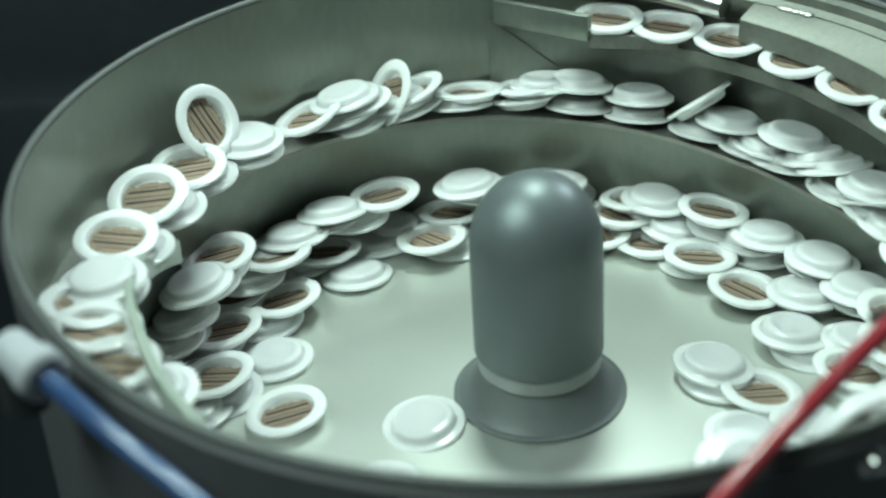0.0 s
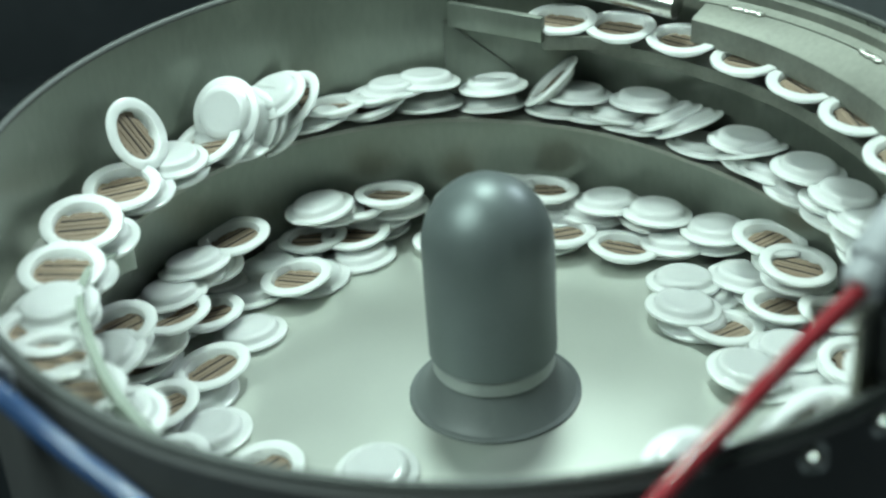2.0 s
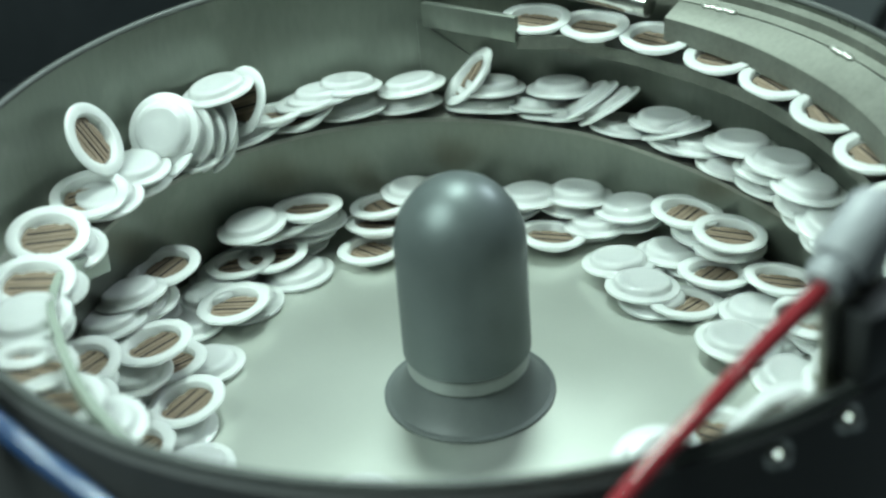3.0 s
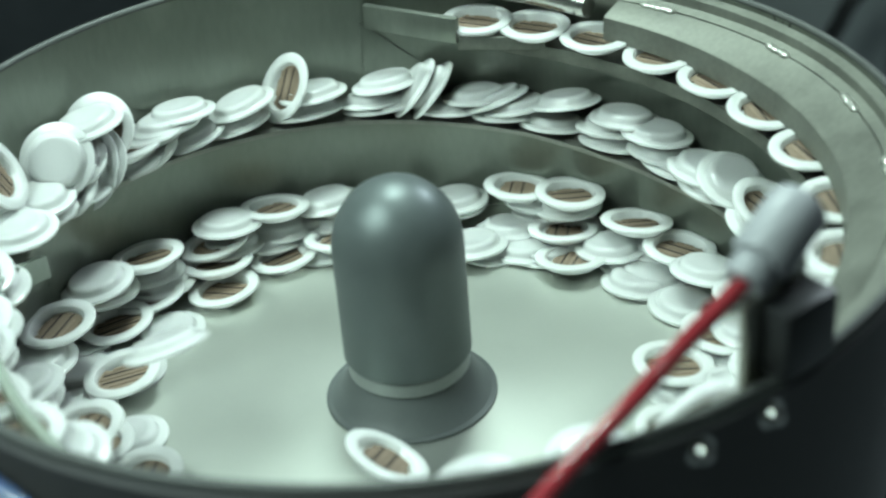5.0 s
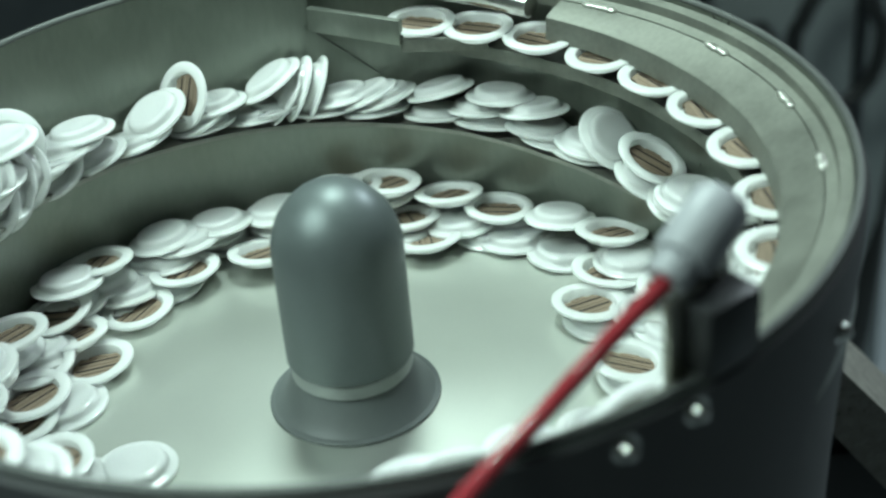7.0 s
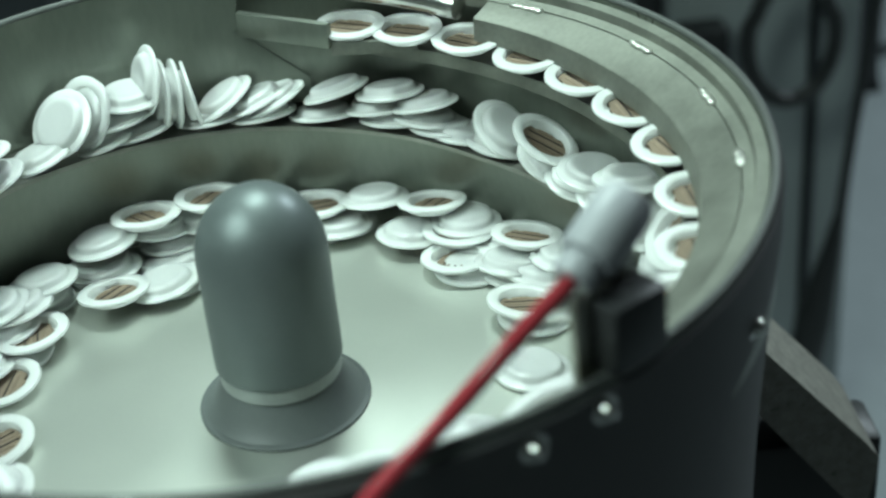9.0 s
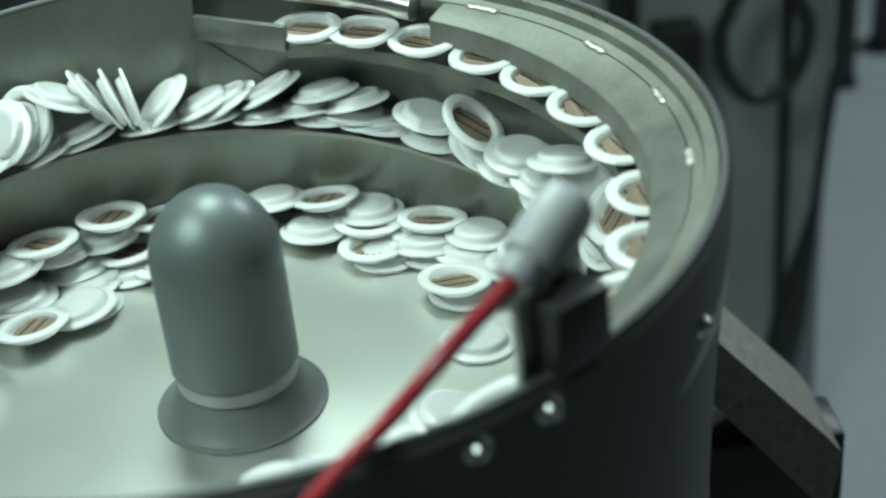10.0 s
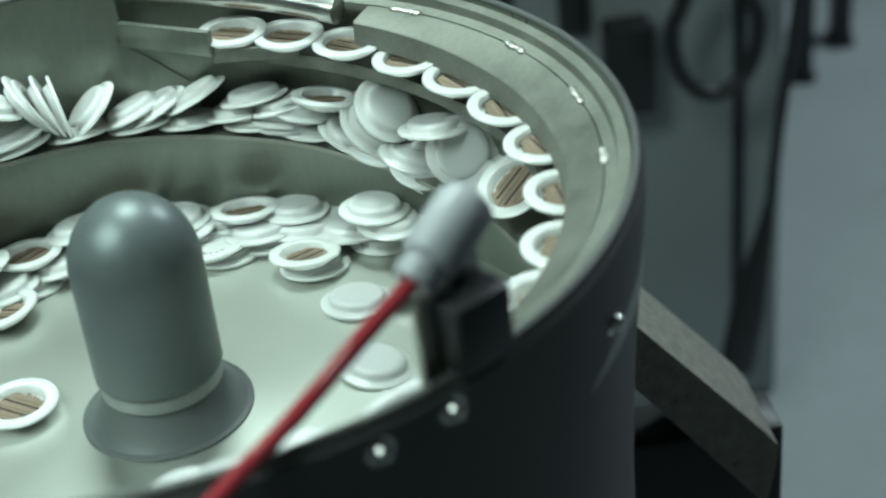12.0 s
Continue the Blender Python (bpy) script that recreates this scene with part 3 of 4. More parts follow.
def hop(r, u, z, face, lean, fore, t):
    """A cap behind the near rim that is shaken up a little at the time t."""
    spin = SPIN.uniform(0, 360)
    low, high = cap_pose(0.1365, u, 0.0565, face, 0, 0, spin), cap_pose(r, u, z, face, lean, fore, spin)
    ob = make_cap(face, low)
    MOVING.append((ob, [(0.0, low), (t, low), (t + 0.3, high), (12.0, high)]))


def fly(face, hops, landed, r, u, z):
    """Waits behind the near rim, hops through the air by (time, x, y, z, lean, fore), then circles on the floor from the time landed."""
    spin = SPIN.uniform(0, 360)
    t0 = hops[0][0]
    wait = Matrix.Translation((hops[0][1] * 0.6 - 0.01, -0.1365, 0.0570))
    rows = [(0.0, wait), (t0 - 0.2, wait)]
    for t, x, y, zz, lean, fore in hops:
        m = Matrix.Translation((x, y, zz)) @ cap_pose(0, 0, 0, face, lean, fore, spin)
        rows.append((t, m))
    t = landed
    while r and t < 12.0:
        rows.append((t, cap_pose(r, u + 11.4 * (t - landed), z, face, 0, 0, spin)))
        t += 1.0
    if r:
        rows.append((12.0, cap_pose(r, u + 11.4 * (12 - landed), z, face, 0, 0, spin)))
    else:
        rows += [(hops[-1][0] + 0.25, wait), (12.0, wait)]
    ob = make_cap(face, rows[0][1])
    MOVING.append((ob, rows))


# caps riding the lower run of the track
ride("white", 112, (0, 4.42, 0.1265, 0.0093, -8, -8), (1, 4.61, 0.1265, 0.0088, 25, -55), (3, 4.55, 0.1265, 0.0061, 26, -54), (6, 4.98, 0.1265, 0.0069, 20, -52))
ride("white", 134, (0, 4.39, 0.1265, 0.0025, -12, -8), (1, 4.18, 0.1265, 0.0003, -12, -15), (3, 4.41, 0.1265, 0.0092, 28, -52), (6, 4.46, 0.1265, 0.0116, 2, -5))
ride("dark", 140, (0, 4.76, 0.1265, 0.0088, 8, -58), (1, 4.69, 0.1265, 0.008, 14, -58))
ride("dark", 171, (0, 3.07, 0.1295, 0.0169, 62, 0), (1, 3.07, 0.1295, 0.0167, 60, 0), (3, 2.89, 0.1295, 0.0215, 60, 10))
ride("dark", 163, (0, 1.89, 0.1257, 0.0099, 2, -20), (1, 2.01, 0.1259, 0.0099, 6, -12))
ride("dark", 187, (0, 0.91, 0.1259, 0.0099, 2, -8), (1, 0.87, 0.1252, 0.0099, 2, -5))
ride("white", 162, (1, 3.41, 0.1265, 0.0048, 0, 0))
ride("white", 20, (1, 3.4, 0.1265, 0.0003, -2, 0))
ride("dark", 141, (1, 2.63, 0.1265, 0.008, 4, -8))
ride("white", 98, (1, 2.77, 0.1265, 0.0003, 0, -5), (6, 2.64, 0.12, 0.0067, -2, 0))
ride("white", 103, (1, 2.09, 0.123, 0.0007, 0, -5))
ride("white", 2, (1, 1.15, 0.1237, 0.0006, 0, 0))
ride("white", 39, (1, 0.03, 0.1265, 0.008, -3, 0))
ride("white", 101, (1, 0.08, 0.1265, 0.0028, -5, 0))
ride("dark", 214, (1, -0.39, 0.131, 0.0099, 12, 0))
ride("dark", 221, (1, -0.83, 0.1298, 0.0099, 6, 0))
ride("dark", 219, (1, -1.49, 0.13, 0.0092, 0, 0))
ride("white", 23, (1, -1.81, 0.1237, 0.0003, -8, 0))
ride("dark", 156, (1, 4.09, 0.1265, 0.0076, -12, -15), (6, 4.21, 0.1265, 0.0048, 20, -48))
ride("white", 38, (0, 4.52, 0.1265, 0.0064, -8, -10), (0.5, 4.52, 0.1265, 0.0099, 0, -28), (1, 4.52, 0.1265, 0.0141, 30, -50), (3, 4.24, 0.1265, 0.0137, 30, -50))
ride("dark", 146, (1, 4.94, 0.1265, 0.009, -10, -20), (3, 5.08, 0.1265, 0.0142, 5, -60), (6, 5.07, 0.1295, 0.0174, 45, -42))
ride("white", 157, (1, 4.93, 0.1265, 0.0008, -12, -12), (3, 4.69, 0.1265, 0.0043, 24, -55), (6, 4.59, 0.1265, 0.0036, 15, -52))
ride("dark", 136, (1, 5.44, 0.1265, 0.0071, -11, 0))
ride("white", 97, (1, 5.37, 0.1265, 0.0003, -15, 0), (3, 5.13, 0.1265, 0.0003, -13, -8), (6, 5.65, 0.1265, 0.0003, -3, -15))
ride("dark", 81, (1, 5.95, 0.1265, 0.0092, -11, -5))
ride("dark", 111, (1, 5.9, 0.1265, 0.0044, -14, -4), (6, 5.65, 0.1265, 0.0044, 10, -26))
ride("white", 174, (1, 6.4, 0.1265, 0.0099, -10, 5), (6, 6.24, 0.1265, 0.0115, -10, 0))
ride("white", 161, (1, 6.4, 0.1265, 0.0007, -14, 3), (6, 6.33, 0.1265, 0.0003, -12, -12))
ride("white", 54, (1, 6.97, 0.1265, 0.008, -11, 0), (6, 6.9, 0.1265, 0.0082, -10, -16), (9, 7.28, 0.1265, 0.0113, 20, -45))
ride("white", 65, (1, 6.96, 0.1265, 0.0003, -15, 0), (6, 6.81, 0.1265, 0.001, -13, -10))
ride("dark", 48, (1, 7.86, 0.1265, 0.0134, -10, -38), (6, 8.02, 0.1265, 0.0131, 30, -56), (7, 7.99, 0.1265, 0.0141, 28, -58))
ride("white", 12, (1, 7.96, 0.1265, 0.0003, -15, 4), (6, 8.62, 0.1265, 0.0003, -14, 0), (10, 8.31, 0.1265, 0.0003, -10, -12))
ride("white", 54, (1, 8.73, 0.1265, 0.008, -11, 2), (6, 9.02, 0.1265, 0.0076, -10, -5), (9, 9.01, 0.1265, 0.0068, -11, -6), (10, 9.35, 0.1265, 0.0041, -11, -10))
ride("white", 109, (1, 9.46, 0.1265, 0.0033, -13, 5), (6, 9.84, 0.1265, 0.003, -12, -4), (7, 10.22, 0.1265, 0.0076, 0, -52), (10, 8.95, 0.1265, 0.0182, 2, 26))
ride("white", 1, (1, 9.92, 0.1265, 0.011, -11, 4), (6, 9.95, 0.1265, 0.0097, -10, -10), (7, 9.95, 0.1265, 0.0138, -8, -28), (9, 10.23, 0.1265, 0.0138, 8, -82), (10, 10.1, 0.1265, 0.0144, 8, -119))
ride("white", 122, (1, 9.24, 0.1265, 0.0003, -15, 4), (6, 8.68, 0.1265, 0.0015, -12, -3), (9, 8.23, 0.1265, 0.0118, 12, -62), (10, 8, 0.1265, 0.0106, 25, -42))
ride("white", 61, (1, 10.31, 0.1265, 0.007, -8, -16), (6, 10.49, 0.1265, 0.0087, 4, -58), (7, 10.6, 0.1265, 0.0096, 4, -62), (9, 10.51, 0.1265, 0.013, 8, -84), (10, 10.5, 0.1265, 0.0136, 10, -108))
ride("white", 56, (1, 10.67, 0.1265, 0.0072, -8, -18), (6, 10.82, 0.1265, 0.008, 4, -58), (7, 11.02, 0.1265, 0.0093, 4, -64), (9, 10.85, 0.1265, 0.0118, 8, -98))
ride("white", 147, (1, 10.85, 0.1265, 0.0003, -12, 5), (6, 11.11, 0.1265, 0.0003, -14, 0), (10, 11.08, 0.1265, 0.0003, -14, -3))
ride("white", 87, (1, 11.64, 0.1265, 0.0088, -10, 2), (6, 11.42, 0.1265, 0.0059, -10, -5), (7, 11.38, 0.1265, 0.0057, -10, -8), (10, 11.27, 0.1265, 0.0085, -4, -40))
ride("white", 57, (1, 11.78, 0.1265, 0.0023, -11, 8), (6, 11.88, 0.1265, 0.0003, -13, -4), (10, 11.79, 0.1265, 0.0003, -14, -5))
ride("white", 87, (1, 12.17, 0.1265, 0.0015, -13, 8), (6, 12.01, 0.1265, 0.0049, -10, -15), (10, 12, 0.1265, 0.0067, -8, -26))
ride("white", 127, (1, 13.03, 0.1265, 0.01, -8, 4), (6, 13.01, 0.1265, 0.0106, -11, -13), (7, 12.82, 0.1265, 0.0102, -11, -14), (9, 13.09, 0.1265, 0.0103, -11, -16), (10, 13.06, 0.1265, 0.0111, -10, -26))
ride("white", 10, (1, 12.87, 0.1265, 0.0003, -8, 6), (6, 12.72, 0.1265, 0.0003, -14, 0), (10, 12.82, 0.1265, 0.0003, -14, -2))
ride("white", 176, (0, 4.86, 0.1265, 0.004, -11, -8), (1, 4.86, 0.1265, 0.008, 5, -45), (3, 4.86, 0.1265, 0.02, -8, -5))
ride("white", 4, (6, 4.47, 0.1265, 0.0003, 0, -5))
ride("white", 135, (6, 6.09, 0.1265, 0.0083, -10, 0))
ride("white", 152, (6, 9.79, 0.1265, 0.0003, -14, -2), (10, 9.42, 0.1265, 0.0003, -13, -8))
ride("white", 3, (6, 14.22, 0.1265, 0.0112, -11, 0), (7, 14.33, 0.1265, 0.012, -11, 0), (9, 14.25, 0.1265, 0.0115, -11, -6), (10, 14.38, 0.1265, 0.0113, -11, -9))
ride("white", 142, (6, 13.92, 0.1265, 0.0057, -12, 0), (10, 13.96, 0.1265, 0.0044, -12, -6))
ride("white", 66, (6, 13.97, 0.1265, 0.0003, -14, 3), (10, 14.36, 0.1265, 0.0003, -14, 0))
ride("white", 104, (6, 14.91, 0.1265, 0.0095, -10, 2), (7, 14.94, 0.1265, 0.0099, -11, -8), (10, 15.02, 0.1265, 0.0087, -10, -12))
ride("white", 2, (6, 15.02, 0.1265, 0.0033, -12, 4))
ride("white", 8, (6, 15.19, 0.1265, 0.0003, -14, 8), (10, 15.22, 0.1265, 0.0009, -12, 0))
ride("white", 33, (6, 15.56, 0.1265, 0.0044, -8, 8), (10, 16.13, 0.1265, 0.0003, -11, 8))
ride("white", 172, (6, 15.71, 0.1265, 0.0003, -10, 8), (10, 15.37, 0.1265, 0.0003, -14, 4))
ride("white", 35, (0, 15.98, 0.1265, 0.002, -8, -4), (4, 15.98, 0.1265, 0.004, -8, 8), (6, 15.98, 0.1265, 0.0105, 0, 42), (9, 16.06, 0.1265, 0.0075, -4, 40), (10, 16.01, 0.1265, 0.0086, -8, 14))
ride("dark", 52, (6, 16.95, 0.1265, 0.0106, -16, 22), (9, 16.96, 0.1265, 0.011, -14, 28), (10, 17.01, 0.1265, 0.0135, -12, 38), (12, 16.69, 0.1265, 0.0171, -12, 4))
ride("white", 170, (6, 16.75, 0.1265, 0.0003, -12, 16), (10, 17.09, 0.1265, 0.0016, -12, 28))
ride("white", 62, (6, 17.97, 0.1265, 0.0055, -3, 6), (9, 18.1, 0.1265, 0.0062, -4, 6), (10, 18, 0.1265, 0.0063, 0, 8), (12, 17.59, 0.1265, 0.0093, 4, 45))
ride("white", 64, (3, 9.99, 0.1265, 0.002, -8, -4), (7, 9.99, 0.1265, 0.004, -8, -8), (9, 9.99, 0.1265, 0.0201, 12, -75), (10, 9.91, 0.1265, 0.0167, 8, -121))
ride("white", 94, (10, 11.73, 0.1265, 0.006, -10, -20))
ride("white", 140, (10, 17.77, 0.1265, 0.0003, -4, 14))
ride("white", 19, (10, 19.04, 0.1265, 0.0151, -8, -8), (12, 19.14, 0.1265, 0.0159, -8, -8))
ride("white", 135, (10, 18.53, 0.1265, 0.0023, -4, 14))
ride("white", 144, (4, 19.6, 0.1265, 0.002, -8, -4), (8, 19.6, 0.1265, 0.004, -8, 8), (10, 19.6, 0.1295, 0.0086, 58, 45), (12, 19.8, 0.1295, 0.0102, 50, 42))
ride("white", 155, (4, 18.88, 0.1265, 0.002, -8, -4), (8, 18.88, 0.1265, 0.004, -8, 8), (10, 18.88, 0.1295, 0.0005, 40, 35))
ride("white", 7, (10, 18.76, 0.1265, 0.0003, 12, 20))
ride("dark", 348, (10, 20.38, 0.1295, 0.0126, 45, 10), (12, 21.04, 0.1265, 0.0148, 30, 10))
ride("white", 61, (10, 20.29, 0.1295, 0.0003, 40, 10))
ride("white", 110, (6, 17.99, 0.1265, 0.002, -8, -4), (10, 17.99, 0.1265, 0.004, -8, 8), (12, 17.99, 0.1265, 0.017, 8, 45))

# caps circling on the floor
circle("white", -6, -2, 233, (0, 0.0396, -156.3, -0.0003), (1, 0.0437, -157.1, -0.0004), (8, 0.108, -157.1, -0.0004))
circle("white", -8, -2, 353, (0, 0.0551, 5.8, 0.0025), (1, 0.072, 7.1, 0.0025), (2, 0.0742, 6.2, 0.0025), (3, 0.0778, 3.5, 0.0025), (5, 0.0928, 3.3, -0.0019), (6, 0.0944, 1.7, -0.0019), (10, 0.0995, -3.1, -0.002))
circle("white", -5, -2, 248, (0, 0.0565, 1.9, -0.0008), (1, 0.0734, 3.2, -0.0013), (2, 0.0756, 2.3, -0.0013), (3, 0.0792, -0.3, -0.0015), (5, 0.0941, -0.6, -0.0019), (6, 0.0958, -2.2, -0.002), (10, 0.1009, -7, -0.0021))
circle("dark", -5, -3, 99, (0, 0.1089, 118.7, 0.021), (1, 0.1119, 118.3, 0.021), (2, 0.114, 117.6, 0.021), (3, 0.1159, 116.8, 0.021), (6, 0.1178, 104.3, 0.0196))
circle("white", -3, -1, 85, (0, 0.1125, 124.5, 0.012), (1, 0.1156, 124.2, 0.012), (2, 0.117, 123.4, 0.012), (3, 0.1181, 122.7, 0.012), (6, 0.1215, 110.1, 0.012))
circle("white", -3, 0, 152, (0, 0.1181, 119.8, -0.0021), (1, 0.1191, 119.5, -0.0021), (2, 0.1201, 118.7, -0.0021), (3, 0.1215, 118, -0.0021), (6, 0.1266, 105.4, -0.0021))
circle("white", -12, 4, 107, (0, 0.1115, 129.4, 0.018), (1, 0.1135, 128.4, 0.018), (2, 0.1153, 127.5, 0.018), (3, 0.1183, 125.4, 0.018))
circle("white", -7, -2, 263, (0, 0.1159, 129.4, 0.0134), (1, 0.1166, 128.3, 0.0134), (2, 0.1175, 127.4, 0.0134), (3, 0.1196, 125.3, 0.0134))
circle("white", -7, 2, 38, (0, 0.1191, 134.8, -0.0021), (1, 0.12, 133.8, -0.0021), (2, 0.1211, 132.9, -0.0021), (3, 0.1239, 130.8, -0.0021))
circle("white", -7, -4, 136, (0, 0.1091, 101.7, 0.0153), (1, 0.1119, 100.6, 0.0153), (2, 0.1134, 98.7, 0.0153), (3, 0.1138, 96.2, 0.0153), (5, 0.1159, 95.9, 0.0184), (6, 0.1171, 95, 0.0184))
circle("white", -4, 3, 307, (0, 0.1123, 99.3, 0.0107), (1, 0.1152, 98.1, 0.0107), (2, 0.1159, 96.2, 0.0107), (3, 0.1166, 93.7, 0.0107), (5, 0.119, 93.4, 0.0107), (6, 0.1203, 92.6, 0.0107))
circle("white", -4, 0, 263, (0, 0.1167, 107.5, -0.0021), (1, 0.1176, 106.3, -0.0021), (2, 0.1184, 104.4, -0.0021), (3, 0.1192, 101.9, -0.0021), (5, 0.1222, 101.6, -0.0021), (6, 0.1247, 100.7, -0.0021))
circle("dark", -7, -2, 98, (0, 0.1123, 95, 0.0121), (1, 0.1121, 92.8, 0.0121), (2, 0.1151, 91, 0.0121), (3, 0.1158, 89.3, 0.0121), (5, 0.1108, 86.7, 0.0056), (6, 0.1082, 85.6, 0.0056), (7, 0.1081, 84.2, 0.0056))
circle("white", -4, 3, 346, (0, 0.1152, 90.8, 0.0031), (1, 0.115, 88.6, 0.0031), (2, 0.1168, 86.8, 0.0031), (3, 0.1176, 85.1, 0.0031), (5, 0.1137, 82.5, 0.0031), (6, 0.111, 81.4, 0.0031), (7, 0.111, 80, 0.0031))
circle("white", -4, -1, 32, (0, 0.1165, 96.5, -0.0021), (1, 0.1169, 94.4, -0.0021), (2, 0.1178, 92.6, -0.0021), (3, 0.1186, 90.8, -0.0021), (5, 0.1188, 88.2, -0.0021), (6, 0.1162, 87.1, -0.0021), (7, 0.1161, 85.7, -0.0021))
circle("dark", -8, 3, 123, (1, 0.1108, 85.1, 0.0152), (5, 0.1127, 84.4, 0.0187), (6, 0.1146, 84.5, 0.0187))
circle("white", -5, 2, 250, (1, 0.1151, 83.5, 0.0062), (5, 0.1177, 82.7, 0.0062), (6, 0.1195, 82.8, 0.0062))
circle("white", -5, -1, 254, (1, 0.1165, 87.1, -0.0021), (5, 0.1203, 86.4, -0.0021), (6, 0.1223, 86.4, -0.0021))
circle("dark", -8, 0, 133, (0, 0.1119, 104.8, 0.0054), (1, 0.114, 102.7, 0.0054), (2, 0.1144, 100.6, 0.0054), (3, 0.1134, 100.1, 0.0054), (5, 0.1201, 99.8, 0.0018), (6, 0.1155, 98.3, 0.0018), (7, 0.1068, 97.8, 0.0018))
circle("dark", -6, -2, 135, (1, 0.1056, 92.2, 0.0056), (5, 0.1105, 96.6, 0.0057), (6, 0.1084, 94.9, 0.0057), (7, 0.1043, 92.9, 0.0057))
circle("white", -7, 1, 91, (0, 0.1162, 115.8, -0.0003), (1, 0.1143, 113.4, -0.0003), (2, 0.1124, 111.3, -0.0003), (3, 0.1102, 109.3, -0.0003), (6, 0.1134, 107, -0.0025))
circle("white", -7, -2, 121, (1, 0.1001, 96.9, -0.002), (2, 0.1, 93.9, -0.002), (3, 0.0988, 91.9, -0.002), (6, 0.0932, 92.3, -0.0019))
circle("white", -9, 3, 159, (0, 0.1131, 138, 0.0147), (1, 0.1146, 137.2, 0.0147), (2, 0.1158, 134.7, 0.0147), (3, 0.1204, 131, 0.0147))
circle("white", -5, 1, 266, (0, 0.1158, 141.5, 0.0101), (1, 0.1173, 140.8, 0.0101), (2, 0.1185, 138.2, 0.0101), (3, 0.1218, 134.5, 0.0101))
circle("white", -5, 2, 313, (0, 0.1198, 141.9, -0.0021), (1, 0.1208, 141.2, -0.0021), (2, 0.1226, 138.6, -0.0021), (3, 0.1255, 134.9, -0.0021))
circle("white", -7, 5, 163, (0, 0.1125, 120.7, -0.0024), (1, 0.1118, 119.2, -0.0024), (2, 0.109, 117.9, -0.0024), (3, 0.108, 118, -0.0024))
circle("dark", -8, 0, 132, (0, 0.11, 144.4, 0.0168), (1, 0.1152, 143.4, 0.0168), (2, 0.1093, 140.3, 0.0168), (3, 0.1016, 136.7, 0.0168))
circle("white", -5, 0, 249, (0, 0.1157, 148.4, 0.0078), (1, 0.1198, 147.5, 0.0078), (2, 0.115, 144.4, 0.0078), (3, 0.1073, 140.7, 0.0078))
circle("white", -5, -2, 281, (0, 0.1199, 147, -0.0021), (1, 0.1223, 146.1, -0.0021), (2, 0.1191, 143, -0.0021), (3, 0.1114, 139.3, -0.0021))
circle("dark", -8, 2, 139, (0, 0.1115, 131.7, 0.0055), (1, 0.1107, 132.3, 0.0055), (2, 0.1081, 130.6, 0.0055), (3, 0.1001, 133.9, 0.0055))
circle("white", -8, 3, 151, (0, 0.0975, 130.1, -0.0019), (1, 0.095, 129.2, -0.0019), (2, 0.0921, 129.9, -0.0019), (3, 0.0898, 129.4, -0.0019))
circle("dark", -7, -5, 145, (1, 0.1145, 156.7, 0.0283), (2, 0.1174, 153.3, 0.0283), (3, 0.1178, 150.8, 0.0283))
circle("white", -4, -2, 247, (1, 0.1188, 156, 0.0193), (2, 0.1201, 152.6, 0.0193), (3, 0.1204, 150.1, 0.0193))
circle("white", -4, 0, 81, (1, 0.1189, 158.2, -0.0021), (2, 0.1217, 154.9, -0.0021), (3, 0.1221, 152.3, -0.0021))
circle("white", -12, -4, 162, (0, 0.1142, 164.8, 0.0246), (1, 0.1163, 163.1, 0.0246), (2, 0.1187, 159.7, 0.0246))
circle("white", -7, -3, 168, (0, 0.1162, 161, 0.02), (1, 0.1183, 159.3, 0.02), (2, 0.1201, 155.8, 0.02))
circle("white", -7, 1, 86, (0, 0.1231, 163.3, -0.0021), (1, 0.1252, 161.6, -0.0021), (2, 0.1267, 158.2, -0.0021))
circle("dark", -6, -5, 153, (0, 0.1193, 150.8, 0.0054), (1, 0.1174, 148.3, 0.0054), (2, 0.1183, 146, 0.0054), (3, 0.1172, 142.6, 0.0054))
circle("dark", -10, -1, 133, (0, 0.1003, 149, 0.006), (1, 0.0958, 148.5, 0.006), (2, 0.0927, 147.6, 0.006), (3, 0.0896, 147.2, 0.006))
circle("white", -6, -3, 221, (0, 0.1032, 153, -0.0021), (1, 0.0986, 152.5, -0.002), (2, 0.0955, 151.6, -0.0019), (3, 0.0925, 151.2, -0.0018))
circle("dark", -11, 0, 162, (0, 0.1099, 161.9, 0.0058), (1, 0.1063, 161, 0.0058), (2, 0.1056, 159.5, 0.0058))
circle("white", -7, 2, 151, (0, 0.1156, 162.8, -0.0024), (1, 0.1121, 161.9, -0.0023), (2, 0.1114, 160.4, -0.0023))
circle("white", -6, 1, 167, (1, 0.0897, 164.8, -0.0018))
circle("dark", -11, 1, 192, (1, 0.1041, -184.1, 0.0059))
circle("white", -7, 1, 126, (1, 0.1099, -178.6, -0.0023))
circle("white", -6, -5, 161, (1, 0.1015, -183.4, -0.0022))
circle("dark", -8, 1, 174, (0, 0.0801, -173.6, 0.0029), (1, 0.0808, -173.1, 0.0029), (2, 0.0793, -176.1, 0.0029), (8, 0.108, -177.9, 0.0029))
circle("white", -6, 4, 69, (1, 0.1124, 65.4, 0.0082), (2, 0.1147, 61.8, 0.0082), (5, 0.1119, 66.6, 0.0136), (6, 0.1138, 66.9, 0.0136), (7, 0.1154, 66.2, 0.0136))
circle("white", -4, -1, 350, (1, 0.1145, 64.6, 0.0036), (2, 0.1155, 61, 0.0036), (5, 0.114, 65.8, 0.0036), (6, 0.116, 66.1, 0.0036), (7, 0.1176, 65.4, 0.0036))
